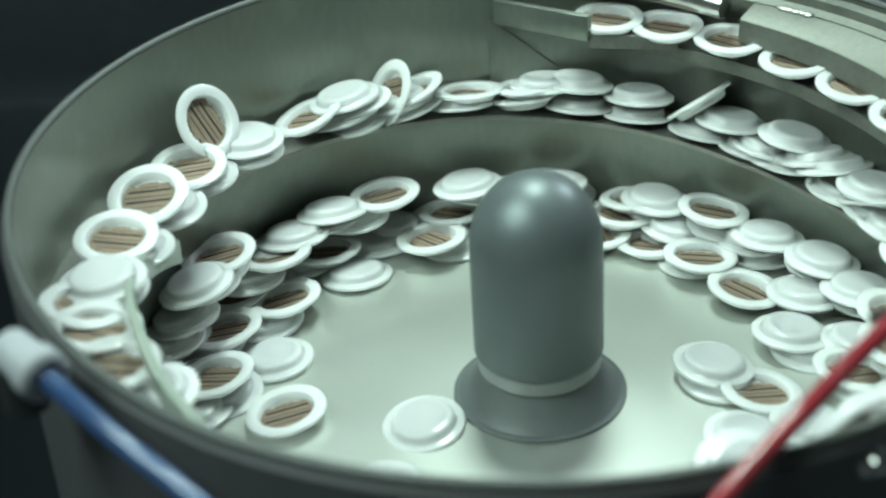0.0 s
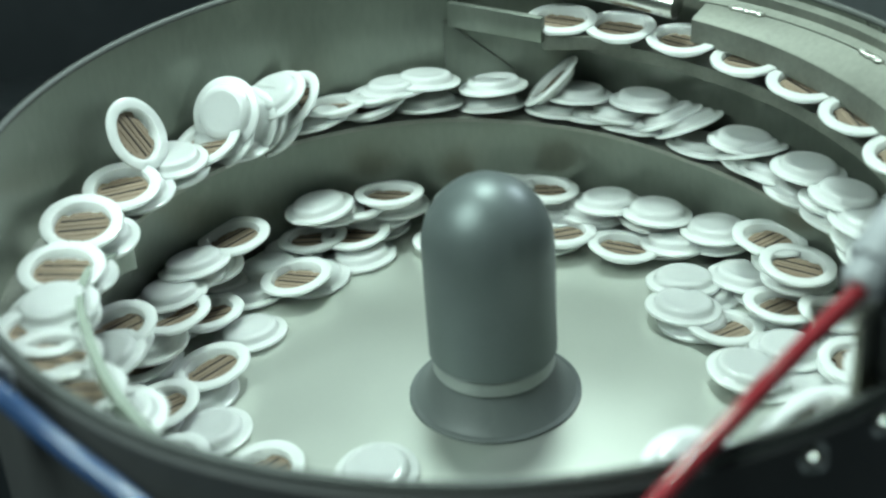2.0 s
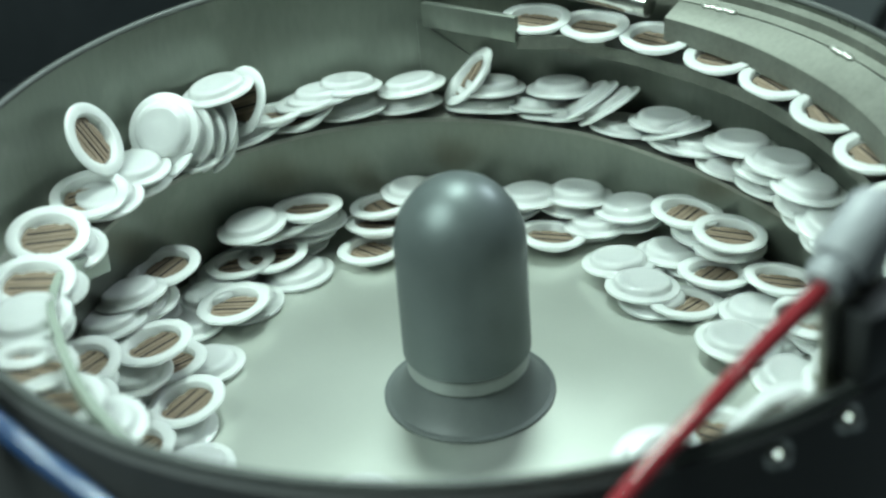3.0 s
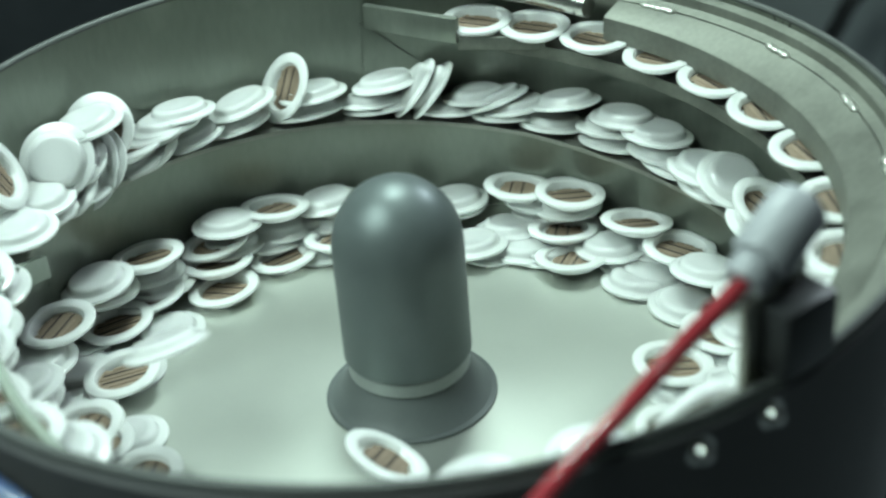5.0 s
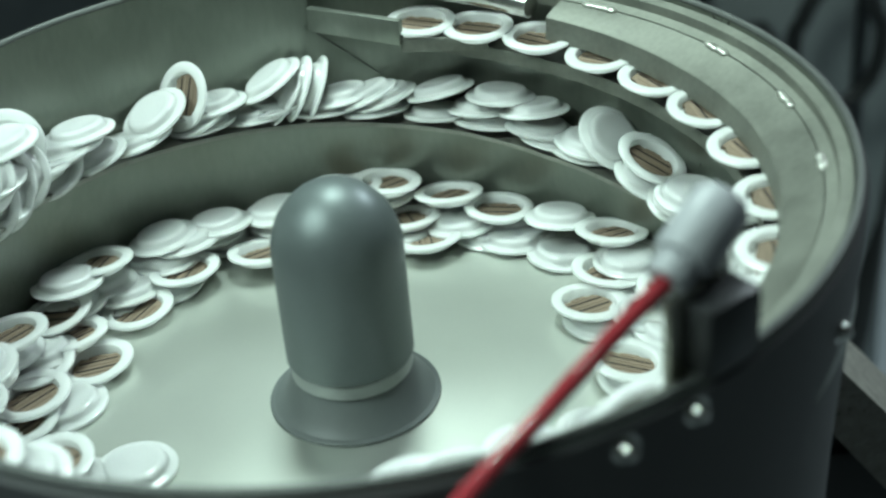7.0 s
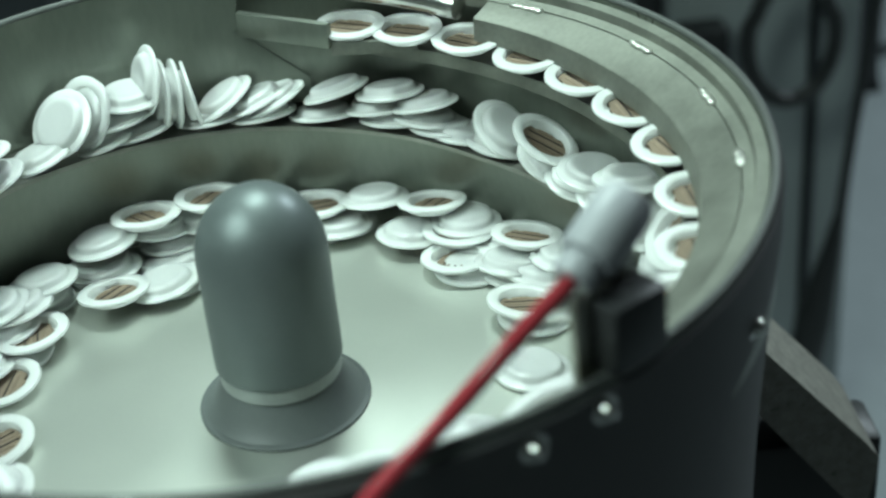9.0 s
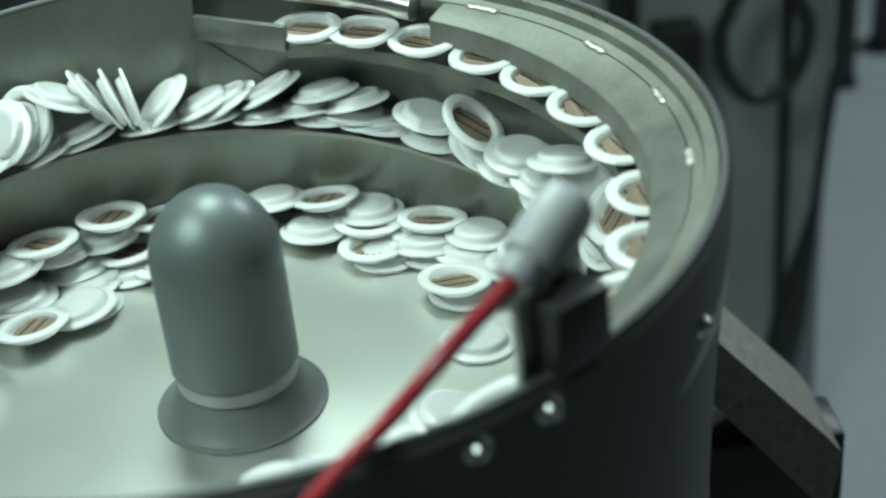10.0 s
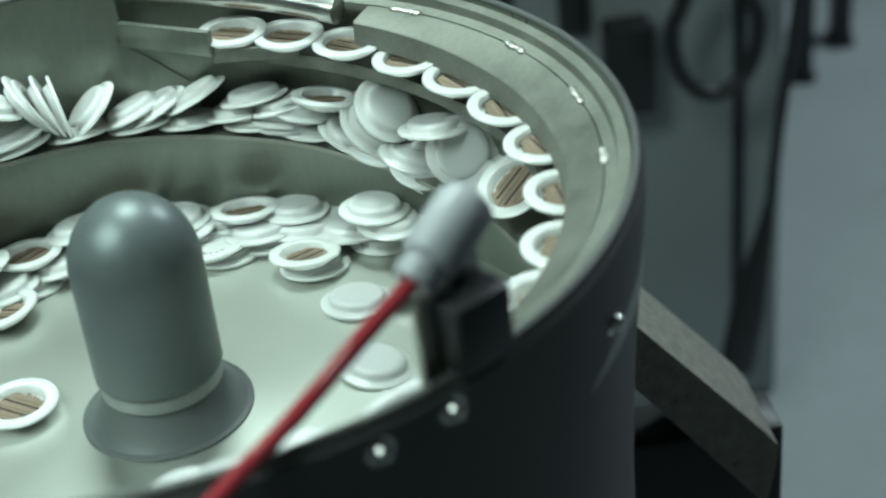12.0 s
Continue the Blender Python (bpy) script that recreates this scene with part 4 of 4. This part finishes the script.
circle("white", -4, 2, 214, (1, 0.1165, 64, -0.0021), (2, 0.1165, 60.4, -0.0021), (5, 0.1187, 65.1, -0.0021), (6, 0.1198, 65.5, -0.0021), (7, 0.1207, 64.8, -0.0021))
circle("dark", -8, 5, 66, (0, 0.111, 53.3, 0.0124), (1, 0.1113, 54.3, 0.0124), (2, 0.112, 54.7, 0.0124), (5, 0.1106, 56.8, 0.0162), (6, 0.1128, 56.5, 0.0162), (7, 0.1148, 59.1, 0.0162))
circle("white", -5, 3, 177, (0, 0.1136, 52.3, 0.0034), (1, 0.1139, 53.3, 0.0034), (2, 0.1146, 53.7, 0.0034), (5, 0.1131, 55.8, 0.0034), (6, 0.1154, 55.4, 0.0034), (7, 0.1174, 58.1, 0.0034))
circle("white", -5, -2, 224, (0, 0.1164, 50.8, -0.0021), (1, 0.1164, 51.8, -0.0021), (2, 0.1165, 52.1, -0.0021), (5, 0.1179, 54.3, -0.0021), (6, 0.1189, 53.9, -0.0021), (7, 0.1201, 56.6, -0.0021))
circle("white", -9, -2, 75, (0, 0.1111, 41.6, 0.0077), (1, 0.1119, 43.5, 0.0077), (2, 0.111, 42.2, 0.0077), (3, 0.1103, 41.4, 0.0077))
circle("white", -5, 0, 99, (0, 0.1122, 45.6, 0.0031), (1, 0.113, 47.4, 0.0031), (2, 0.1121, 46.1, 0.0031), (3, 0.1113, 45.4, 0.0031))
circle("white", -5, -2, 96, (0, 0.117, 46.9, -0.0021), (1, 0.1164, 48.7, -0.0021), (2, 0.1164, 47.4, -0.0021), (3, 0.1165, 46.7, -0.0021))
circle("white", -9, 5, 56, (0, 0.1062, 59.9, 0.0014), (1, 0.1066, 58.6, 0.0014), (2, 0.1082, 54.3, 0.0014), (5, 0.1117, 58.5, 0.0002), (6, 0.1107, 56.6, 0.0002), (7, 0.1089, 56.3, 0.0002))
circle("white", -5, 1, 217, (0, 0.1096, 61.2, -0.0023), (1, 0.1099, 59.9, -0.0023), (2, 0.1116, 55.6, -0.0024), (5, 0.1151, 59.8, -0.0025), (6, 0.1141, 57.9, -0.0025), (7, 0.1123, 57.6, -0.0024))
circle("white", -6, -4, 81, (1, 0.1135, 51, 0.0014), (5, 0.1141, 48.9, 0.0026), (6, 0.1144, 47, 0.0026), (7, 0.1165, 46.3, 0.0026))
circle("white", -3, -1, 107, (1, 0.1166, 48.6, -0.0025), (5, 0.1174, 46.5, -0.0026), (6, 0.1181, 44.6, -0.0026), (7, 0.1192, 43.9, -0.0026))
circle("dark", -7, 0, 52, (0, 0.0902, 49.2, 0.0061), (1, 0.0907, 50.2, 0.0061), (6, 0.0968, 45.4, 0.0059), (7, 0.0987, 45.7, 0.0059))
circle("white", -4, -3, 91, (0, 0.0941, 52.2, -0.0018), (1, 0.0946, 53.2, -0.0018), (6, 0.1007, 48.4, -0.002), (7, 0.1026, 48.7, -0.0021))
circle("dark", -9, 4, 73, (0, 0.0868, 34.2, 0.0043), (1, 0.0911, 34.3, 0.0043), (2, 0.0923, 34.5, 0.0043), (3, 0.0929, 34.3, 0.0043), (9, 0.0914, 26, 0.0061), (10, 0.0898, 26.8, 0.0061))
circle("white", -8, -5, 75, (1, 0.1127, 43.9, -0.0024), (5, 0.1128, 46.1, 0.0098), (6, 0.113, 45, 0.0098), (7, 0.115, 44.6, 0.0098))
circle("white", -9, 1, 56, (0, 0.1133, 29.6, 0.0083), (1, 0.1121, 29.9, 0.0083), (2, 0.1099, 32, 0.0083), (3, 0.1144, 32.1, 0.0083), (6, 0.1124, 33.9, 0.0086))
circle("white", -5, 2, 139, (0, 0.1167, 31.2, 0.0037), (1, 0.1155, 31.5, 0.0037), (2, 0.1134, 33.6, 0.0037), (3, 0.1153, 33.6, 0.0037), (6, 0.1158, 35.5, 0.0037))
circle("white", -5, -2, 107, (0, 0.1194, 28.3, -0.0021), (1, 0.117, 28.6, -0.0021), (2, 0.1164, 30.7, -0.0021), (3, 0.1164, 30.8, -0.0021), (6, 0.1169, 32.6, -0.0021))
circle("white", -6, -4, 61, (0, 0.102, 26.7, 0.0015), (1, 0.1043, 26.1, 0.0015), (2, 0.1058, 26.6, 0.0015), (3, 0.1074, 26.8, 0.0015), (10, 0.1142, 18.8, 0.0126))
circle("white", -4, -1, 281, (0, 0.1052, 29, -0.0022), (1, 0.1074, 28.4, -0.0023), (2, 0.109, 28.9, -0.0023), (3, 0.1105, 29.2, -0.0024), (10, 0.1173, 21.2, -0.0026))
circle("white", -6, -4, 30, (0, 0.1146, 19.9, 0.0065), (1, 0.1141, 20, 0.0065), (2, 0.1139, 20.4, 0.0065), (3, 0.1138, 21.9, 0.0065), (9, 0.11, 20.9, 0.0014), (10, 0.1079, 19.8, 0.0014))
circle("white", -3, -1, 55, (0, 0.1181, 20.4, 0.0019), (1, 0.1175, 20.6, 0.0019), (2, 0.1156, 21, 0.0019), (3, 0.1156, 22.4, 0.0019), (9, 0.1134, 21.4, 0.0019), (10, 0.1114, 20.4, 0.0019))
circle("dark", -8, 3, 348, (1, 0.1139, 6.3, 0.0164), (2, 0.1128, 7.4, 0.0164), (3, 0.1109, 8.5, 0.0164), (5, 0.111, 8.6, 0.0152), (6, 0.1106, 11.1, 0.0152), (7, 0.1135, 8, 0.0152), (9, 0.1103, 11, 0.0185), (10, 0.1123, 11.6, 0.0185))
circle("white", -5, 2, 239, (1, 0.1189, 3, 0.0074), (2, 0.1163, 4.2, 0.0074), (3, 0.1144, 5.3, 0.0074), (5, 0.1146, 5.4, 0.0074), (6, 0.1147, 7.9, 0.0074), (7, 0.1148, 4.8, 0.0074), (9, 0.1154, 7.8, 0.0074), (10, 0.1171, 8.3, 0.0074))
circle("white", -5, 3, 359, (1, 0.1218, 0.6, -0.0021), (2, 0.1191, 1.7, -0.0021), (3, 0.1166, 2.8, -0.0021), (5, 0.1164, 2.9, -0.0021), (6, 0.1165, 5.4, -0.0021), (7, 0.1165, 2.3, -0.0021), (9, 0.118, 5.4, -0.0021), (10, 0.1191, 5.9, -0.0021))
circle("white", -7, -5, 51, (1, 0.0853, 15, 0.0021))
circle("white", -4, 3, 256, (1, 0.0895, 11.6, -0.0017))
circle("white", -11, -2, 49, (1, 0.1041, 8.3, 0.0015), (9, 0.1014, 10.3, -0.002), (10, 0.1003, 8.4, -0.002), (11, 0.0975, 7.3, -0.002))
circle("white", -7, -1, 58, (1, 0.1082, 4.1, -0.0023), (9, 0.1054, 6.1, -0.0022), (10, 0.1043, 4.2, -0.0021), (11, 0.1016, 3.1, -0.0021))
circle("dark", -8, -5, 339, (0, 0.0686, -6.1, 0.0028), (1, 0.0801, -5.1, 0.0028), (2, 0.0812, -4.8, 0.0028), (3, 0.0841, -7.3, 0.0028), (5, 0.0891, -9.5, 0.0043), (6, 0.0906, -10.9, 0.0043), (7, 0.0911, -9.5, 0.0043))
circle("dark", -9, -4, 337, (0, 0.0974, -1.5, 0.006), (1, 0.0999, -3.9, 0.006), (2, 0.1017, -4.9, 0.006), (3, 0.1009, -4.1, 0.006), (5, 0.1027, -2.7, 0.0057), (6, 0.1027, -2.2, 0.0057), (7, 0.1031, -3.7, 0.0057), (10, 0.1056, -3.8, 0.0056), (11, 0.1079, -3.8, 0.0056))
circle("white", -6, 2, 48, (0, 0.1021, -0.6, -0.002), (1, 0.1047, -3, -0.0021), (2, 0.1064, -4, -0.0022), (3, 0.1056, -3.2, -0.0022), (5, 0.1074, -1.8, -0.0022), (6, 0.1074, -1.3, -0.0022), (7, 0.1078, -2.8, -0.0022), (10, 0.1104, -2.9, -0.0023), (11, 0.1126, -2.9, -0.0024))
circle("white", -9, -2, 353, (0, 0.0678, -28.7, 0.0025), (1, 0.0702, -26.1, 0.002), (2, 0.0791, -23.7, 0.002), (3, 0.087, -26.4, 0.002), (5, 0.0967, -24.4, -0.0021), (6, 0.1031, -25.4, -0.0021), (7, 0.1047, -26.3, -0.0021), (10, 0.1052, -26.9, 0.0014))
circle("white", -5, -1, 20, (0, 0.0735, -28.8, -0.0011), (1, 0.0759, -26.2, -0.0012), (2, 0.0848, -23.8, -0.0015), (3, 0.0927, -26.6, -0.0017), (5, 0.1024, -24.6, -0.002), (6, 0.1087, -25.5, -0.0022), (7, 0.1104, -26.4, -0.0023), (10, 0.1109, -27, -0.0023))
circle("white", -7, -3, 23, (1, 0.1189, 2.5, 0.0025), (10, 0.1123, 6.3, 0.0012))
circle("white", -4, 0, 224, (1, 0.1226, 2.5, -0.0021), (10, 0.1178, 6.4, -0.0021))
circle("white", -10, 1, 161, (1, 0.1201, 166, 0.0125))
circle("white", -6, -2, 84, (1, 0.1236, 169, 0.0079))
circle("white", -6, -2, 257, (1, 0.1266, 164.4, -0.0021))
circle("dark", -6, -4, 86, (1, 0.0956, 62.7, 0.0023), (5, 0.099, 58.7, 0.0022), (6, 0.0985, 57.5, 0.0022), (7, 0.0969, 59.6, 0.0022))
circle("dark", -11, -4, 27, (2, 0.1142, -12.8, 0.0092), (3, 0.114, -14.6, 0.0092), (5, 0.1118, -16.5, 0.0124), (6, 0.1107, -14.2, 0.0124), (7, 0.1107, -11.6, 0.0124))
circle("white", -7, 0, 116, (2, 0.1196, -15.9, 0.0002), (3, 0.1194, -17.7, 0.0002), (5, 0.1163, -19.6, 0.0002), (6, 0.1159, -17.4, 0.0002), (7, 0.116, -14.7, 0.0002))
circle("white", -6, -5, 33, (1, 0.0841, -18.3, 0.0016), (2, 0.0949, -17.5, 0.0016), (3, 0.101, -18, 0.0016), (5, 0.1033, -13.8, 0.0015), (6, 0.1039, -14.4, 0.0015), (7, 0.1041, -14.9, 0.0015))
circle("white", -4, 3, 245, (1, 0.0859, -23.7, -0.0016), (2, 0.0966, -22.9, -0.002), (3, 0.1027, -23.4, -0.0022), (5, 0.105, -19.1, -0.0022), (6, 0.1056, -19.7, -0.0022), (7, 0.1058, -20.2, -0.0023))
circle("white", -10, -4, 44, (3, 0.1134, -24.4, 0.0012), (5, 0.1107, -35.9, 0.008), (6, 0.1131, -37.1, 0.008), (7, 0.1125, -34.6, 0.008), (10, 0.1118, -33, 0.0091))
circle("dark", -6, 3, 44, (5, 0.1102, -2.3, 0.0165), (6, 0.1104, -1.8, 0.0165), (7, 0.1112, 0.4, 0.0165), (9, 0.1104, -1.6, 0.0185), (10, 0.1115, -2.2, 0.0185), (11, 0.114, -1.7, 0.0185))
circle("white", -4, -2, 120, (5, 0.113, -0.8, 0.0075), (6, 0.1131, -0.3, 0.0075), (7, 0.114, 1.9, 0.0075), (9, 0.1132, -0.1, 0.0075), (10, 0.1143, -0.7, 0.0075), (11, 0.1168, -0.2, 0.0075))
circle("white", -4, -1, 49, (5, 0.1164, -0.9, -0.0021), (6, 0.1164, -0.5, -0.0021), (7, 0.1165, 1.8, -0.0021), (9, 0.1169, -0.2, -0.0021), (10, 0.1179, -0.9, -0.0021), (11, 0.1189, -0.4, -0.0021))
circle("dark", -6, 1, 67, (5, 0.1129, -26.6, 0.0091), (6, 0.1114, -24.8, 0.0091), (7, 0.1103, -22, 0.0091))
circle("white", -4, 0, 213, (5, 0.1182, -27.4, 0.0001), (6, 0.1159, -25.6, 0.0001), (7, 0.1156, -22.8, 0.0001))
circle("white", -8, 2, 25, (5, 0.1009, -36.8, -0.0022), (6, 0.1034, -38.1, -0.0022), (7, 0.105, -37.9, -0.0022), (9, 0.1004, -42.9, 0.0016), (10, 0.1013, -42, 0.0016))
circle("dark", -11, -5, 2, (6, 0.1143, -48.1, 0.0123), (7, 0.1135, -46.5, 0.0123), (9, 0.1112, -45.4, 0.0119), (10, 0.1113, -43.6, 0.0119), (11, 0.1127, -43.5, 0.0119))
circle("white", -7, 0, 274, (6, 0.1192, -53.7, 0.0033), (7, 0.1165, -52, 0.0033), (9, 0.1153, -51, 0.0033), (10, 0.1155, -49.2, 0.0033), (11, 0.1155, -49, 0.0033))
circle("white", -7, 2, 223, (6, 0.1208, -54.1, -0.0021), (7, 0.1181, -52.5, -0.0021), (9, 0.1164, -51.4, -0.0021), (10, 0.1165, -49.6, -0.0021), (11, 0.1165, -49.5, -0.0021))
circle("dark", -9, 0, 351, (6, 0.1012, -52.1, 0.0059), (9, 0.1044, -52.9, 0.0056), (10, 0.1054, -53.4, 0.0056), (11, 0.1046, -52.1, 0.0056))
circle("white", -5, -1, 139, (6, 0.103, -56.2, -0.0022), (9, 0.1062, -57, -0.0023), (10, 0.1072, -57.5, -0.0023), (11, 0.1064, -56.2, -0.0023))
circle("dark", -6, -3, 352, (6, 0.0828, -61.4, 0.0065), (9, 0.0912, -57.8, 0.0042), (10, 0.0924, -57.8, 0.0042), (11, 0.0929, -58.2, 0.0042), (12, 0.0933, -59.6, 0.0042))
circle("white", -4, -1, 85, (6, 0.0846, -64.1, -0.0016), (9, 0.093, -60.5, -0.0019), (10, 0.0942, -60.5, -0.0019), (11, 0.0947, -60.8, -0.0019), (12, 0.0951, -62.3, -0.0019))
circle("dark", -9, -5, 170, (5, 0.1132, 69.6, 0.0091), (6, 0.112, 69.2, 0.0091), (7, 0.1143, 71.4, 0.0091))
circle("white", -5, 1, 243, (5, 0.1185, 68, 0.0001), (6, 0.1177, 67.6, 0.0001), (7, 0.12, 69.8, 0.0001))
circle("dark", -9, 4, 116, (5, 0.1061, 71.6, 0.0057), (6, 0.1051, 71.7, 0.0057), (7, 0.1052, 74.2, 0.0057))
circle("dark", -7, -2, 159, (5, 0.0947, 75.3, 0.0024), (6, 0.0918, 75.5, 0.0024), (7, 0.0914, 79.4, 0.0024))
circle("dark", -7, -3, 162, (6, 0.0952, -247.9, 0.0061), (7, 0.0954, -245.3, 0.0061))
circle("white", -4, -3, 144, (6, 0.0974, -253.6, -0.002), (7, 0.0975, -251, -0.002))
circle("white", -4, -1, 53, (9, 0.1108, -52.8, 0.0046), (10, 0.1127, -52.2, 0.0046), (11, 0.1114, -51.6, 0.0046))
circle("white", -2, 1, 258, (9, 0.1132, -53.2, 0), (10, 0.1151, -52.6, 0), (11, 0.1138, -52, 0))
circle("dark", -11, -3, 64, (9, 0.1116, -66.9, 0.0091), (10, 0.1107, -66.3, 0.0091), (11, 0.1106, -65.1, 0.0091), (12, 0.1106, -65.2, 0.0091))
circle("white", -7, 0, 351, (9, 0.1158, -61.6, 0.0001), (10, 0.1149, -61, 0.0001), (11, 0.1149, -59.8, 0.0001), (12, 0.1148, -59.9, 0.0001))
circle("white", -12, -4, 70, (9, 0.1004, -68.2, 0.0016), (10, 0.1017, -67.5, 0.0016), (11, 0.1021, -67.7, 0.0016), (12, 0.1023, -68.6, 0.0016))
circle("white", -7, 0, 356, (9, 0.1016, -69.2, -0.0021), (10, 0.1029, -68.6, -0.0022), (11, 0.1033, -68.8, -0.0022), (12, 0.1035, -69.7, -0.0022))
circle("white", -8, -1, 13, (10, 0.1137, -76.2, 0.0046), (11, 0.1129, -75.8, 0.0046), (12, 0.1151, -74.4, 0.0046))
circle("white", -5, 0, 337, (10, 0.1165, -81.4, 0), (11, 0.1159, -80.9, 0), (12, 0.116, -79.5, 0))
circle("white", -12, -3, 10, (9, 0.1047, -74.3, 0.0003), (10, 0.1063, -76.7, 0.0003), (11, 0.1075, -76.6, 0.0003), (12, 0.1078, -77, 0.0003))
circle("dark", -9, -4, 16, (9, 0.0869, -84.6, 0.0063), (10, 0.0875, -84.5, 0.0063), (11, 0.0883, -84.9, 0.0063), (12, 0.0878, -83.9, 0.0063))
circle("white", -6, -3, 14, (9, 0.0894, -85.7, -0.0017), (10, 0.09, -85.6, -0.0017), (11, 0.0909, -86, -0.0018), (12, 0.0903, -85, -0.0018))
circle("white", -5, -3, 14, (10, 0.079, -105, -0.0015))
circle("white", -9, 0, 325, (11, 0.067, -135.7, -0.0011))
circle("white", -10, -4, 46, (11, 0.1091, -87, 0.0013), (12, 0.1109, -86.7, 0.0013))
circle("white", -6, 1, 62, (11, 0.1114, -93.2, 0.0131), (12, 0.1119, -92.9, 0.0131))
circle("white", -3, 0, 175, (11, 0.1125, -96.7, 0.0085), (12, 0.113, -96.3, 0.0085))
circle("white", -3, 1, 261, (11, 0.118, -92.4, -0.0021), (12, 0.1164, -92, -0.0021))

# caps standing still in line on the upper run
for u in (76, 66.5, 56, 44.5, 33.5, 21.8, 9.2, -4.6, -17.5, -29.0, -40.5, -52.0):
    rest(0.1300, u, track_height(u + 360) + 0.0070, "dark", SPIN.uniform(-1, 3), SPIN.uniform(-2, 4))
# a few caught behind the near rim and beside the nozzle
hop(0.1190, -81.2, 0.0535, "white", -12, 10, 4.4)
hop(0.1225, -74.5, 0.0580, "white", 70, -20, 5.2)
rest(0.1080, -64.0, 0.0440, "white", -15, 5)
rest(0.1270, -57.0, 0.0620, "white", 70, 0)
# caps tossed back into the bowl
fly("white", [(4.8, -0.0170, -0.0500, 0.030, 85, 10), (4.9, -0.0146, -0.0434, 0.020, 150, 10), (5.0, -0.0060, -0.0560, 0.020, 150, 10), (5.2, -0.0300, -0.0300, 0.018, 140, 15), (5.3, -0.0370, -0.0280, 0.012, 65, 15), (5.4, -0.0425, -0.0284, 0.008, -15, 10),
              (5.5, -0.0443, -0.0350, 0.044, 8, 4), (5.7, -0.0544, -0.0141, 0.008, 10, -8), (5.8, -0.0638, -0.0193, 0.013, -40, 30)], 6.0, 0.0725, 191.5, -0.0006)
fly("white", [(4.8, -0.0332, -0.0085, 0.030, 40, 30), (5.0, -0.0689, -0.0250, 0.040, 15, -20), (5.2, -0.0826, -0.0027, 0.006, 5, 12)], 5.4, 0.0900, 183.0, -0.0012)
fly("white", [(5.4, -0.0260, -0.0600, 0.050, 30, 20), (5.5, -0.0218, -0.0359, 0.013, 70, 20), (5.6, -0.0163, -0.0360, 0.006, 8, 0), (5.7, -0.0072, -0.0350, 0.006, -5, 0), (5.8, 0.0152, -0.0338, 0.030, 50, 40)], 6.0, 0, 0, 0)
fly("dark", [(11.1, -0.0450, -0.0600, 0.052, 20, 20), (11.2, -0.0380, -0.0420, 0.042, 15, 10), (11.4, -0.0380, 0.0040, 0.015, -45, 25)], 11.6, 0.0485, 166.0, 0.0050)


def motions():
    for ob, rows in MOVING:
        walk(ob, rows)


motions()
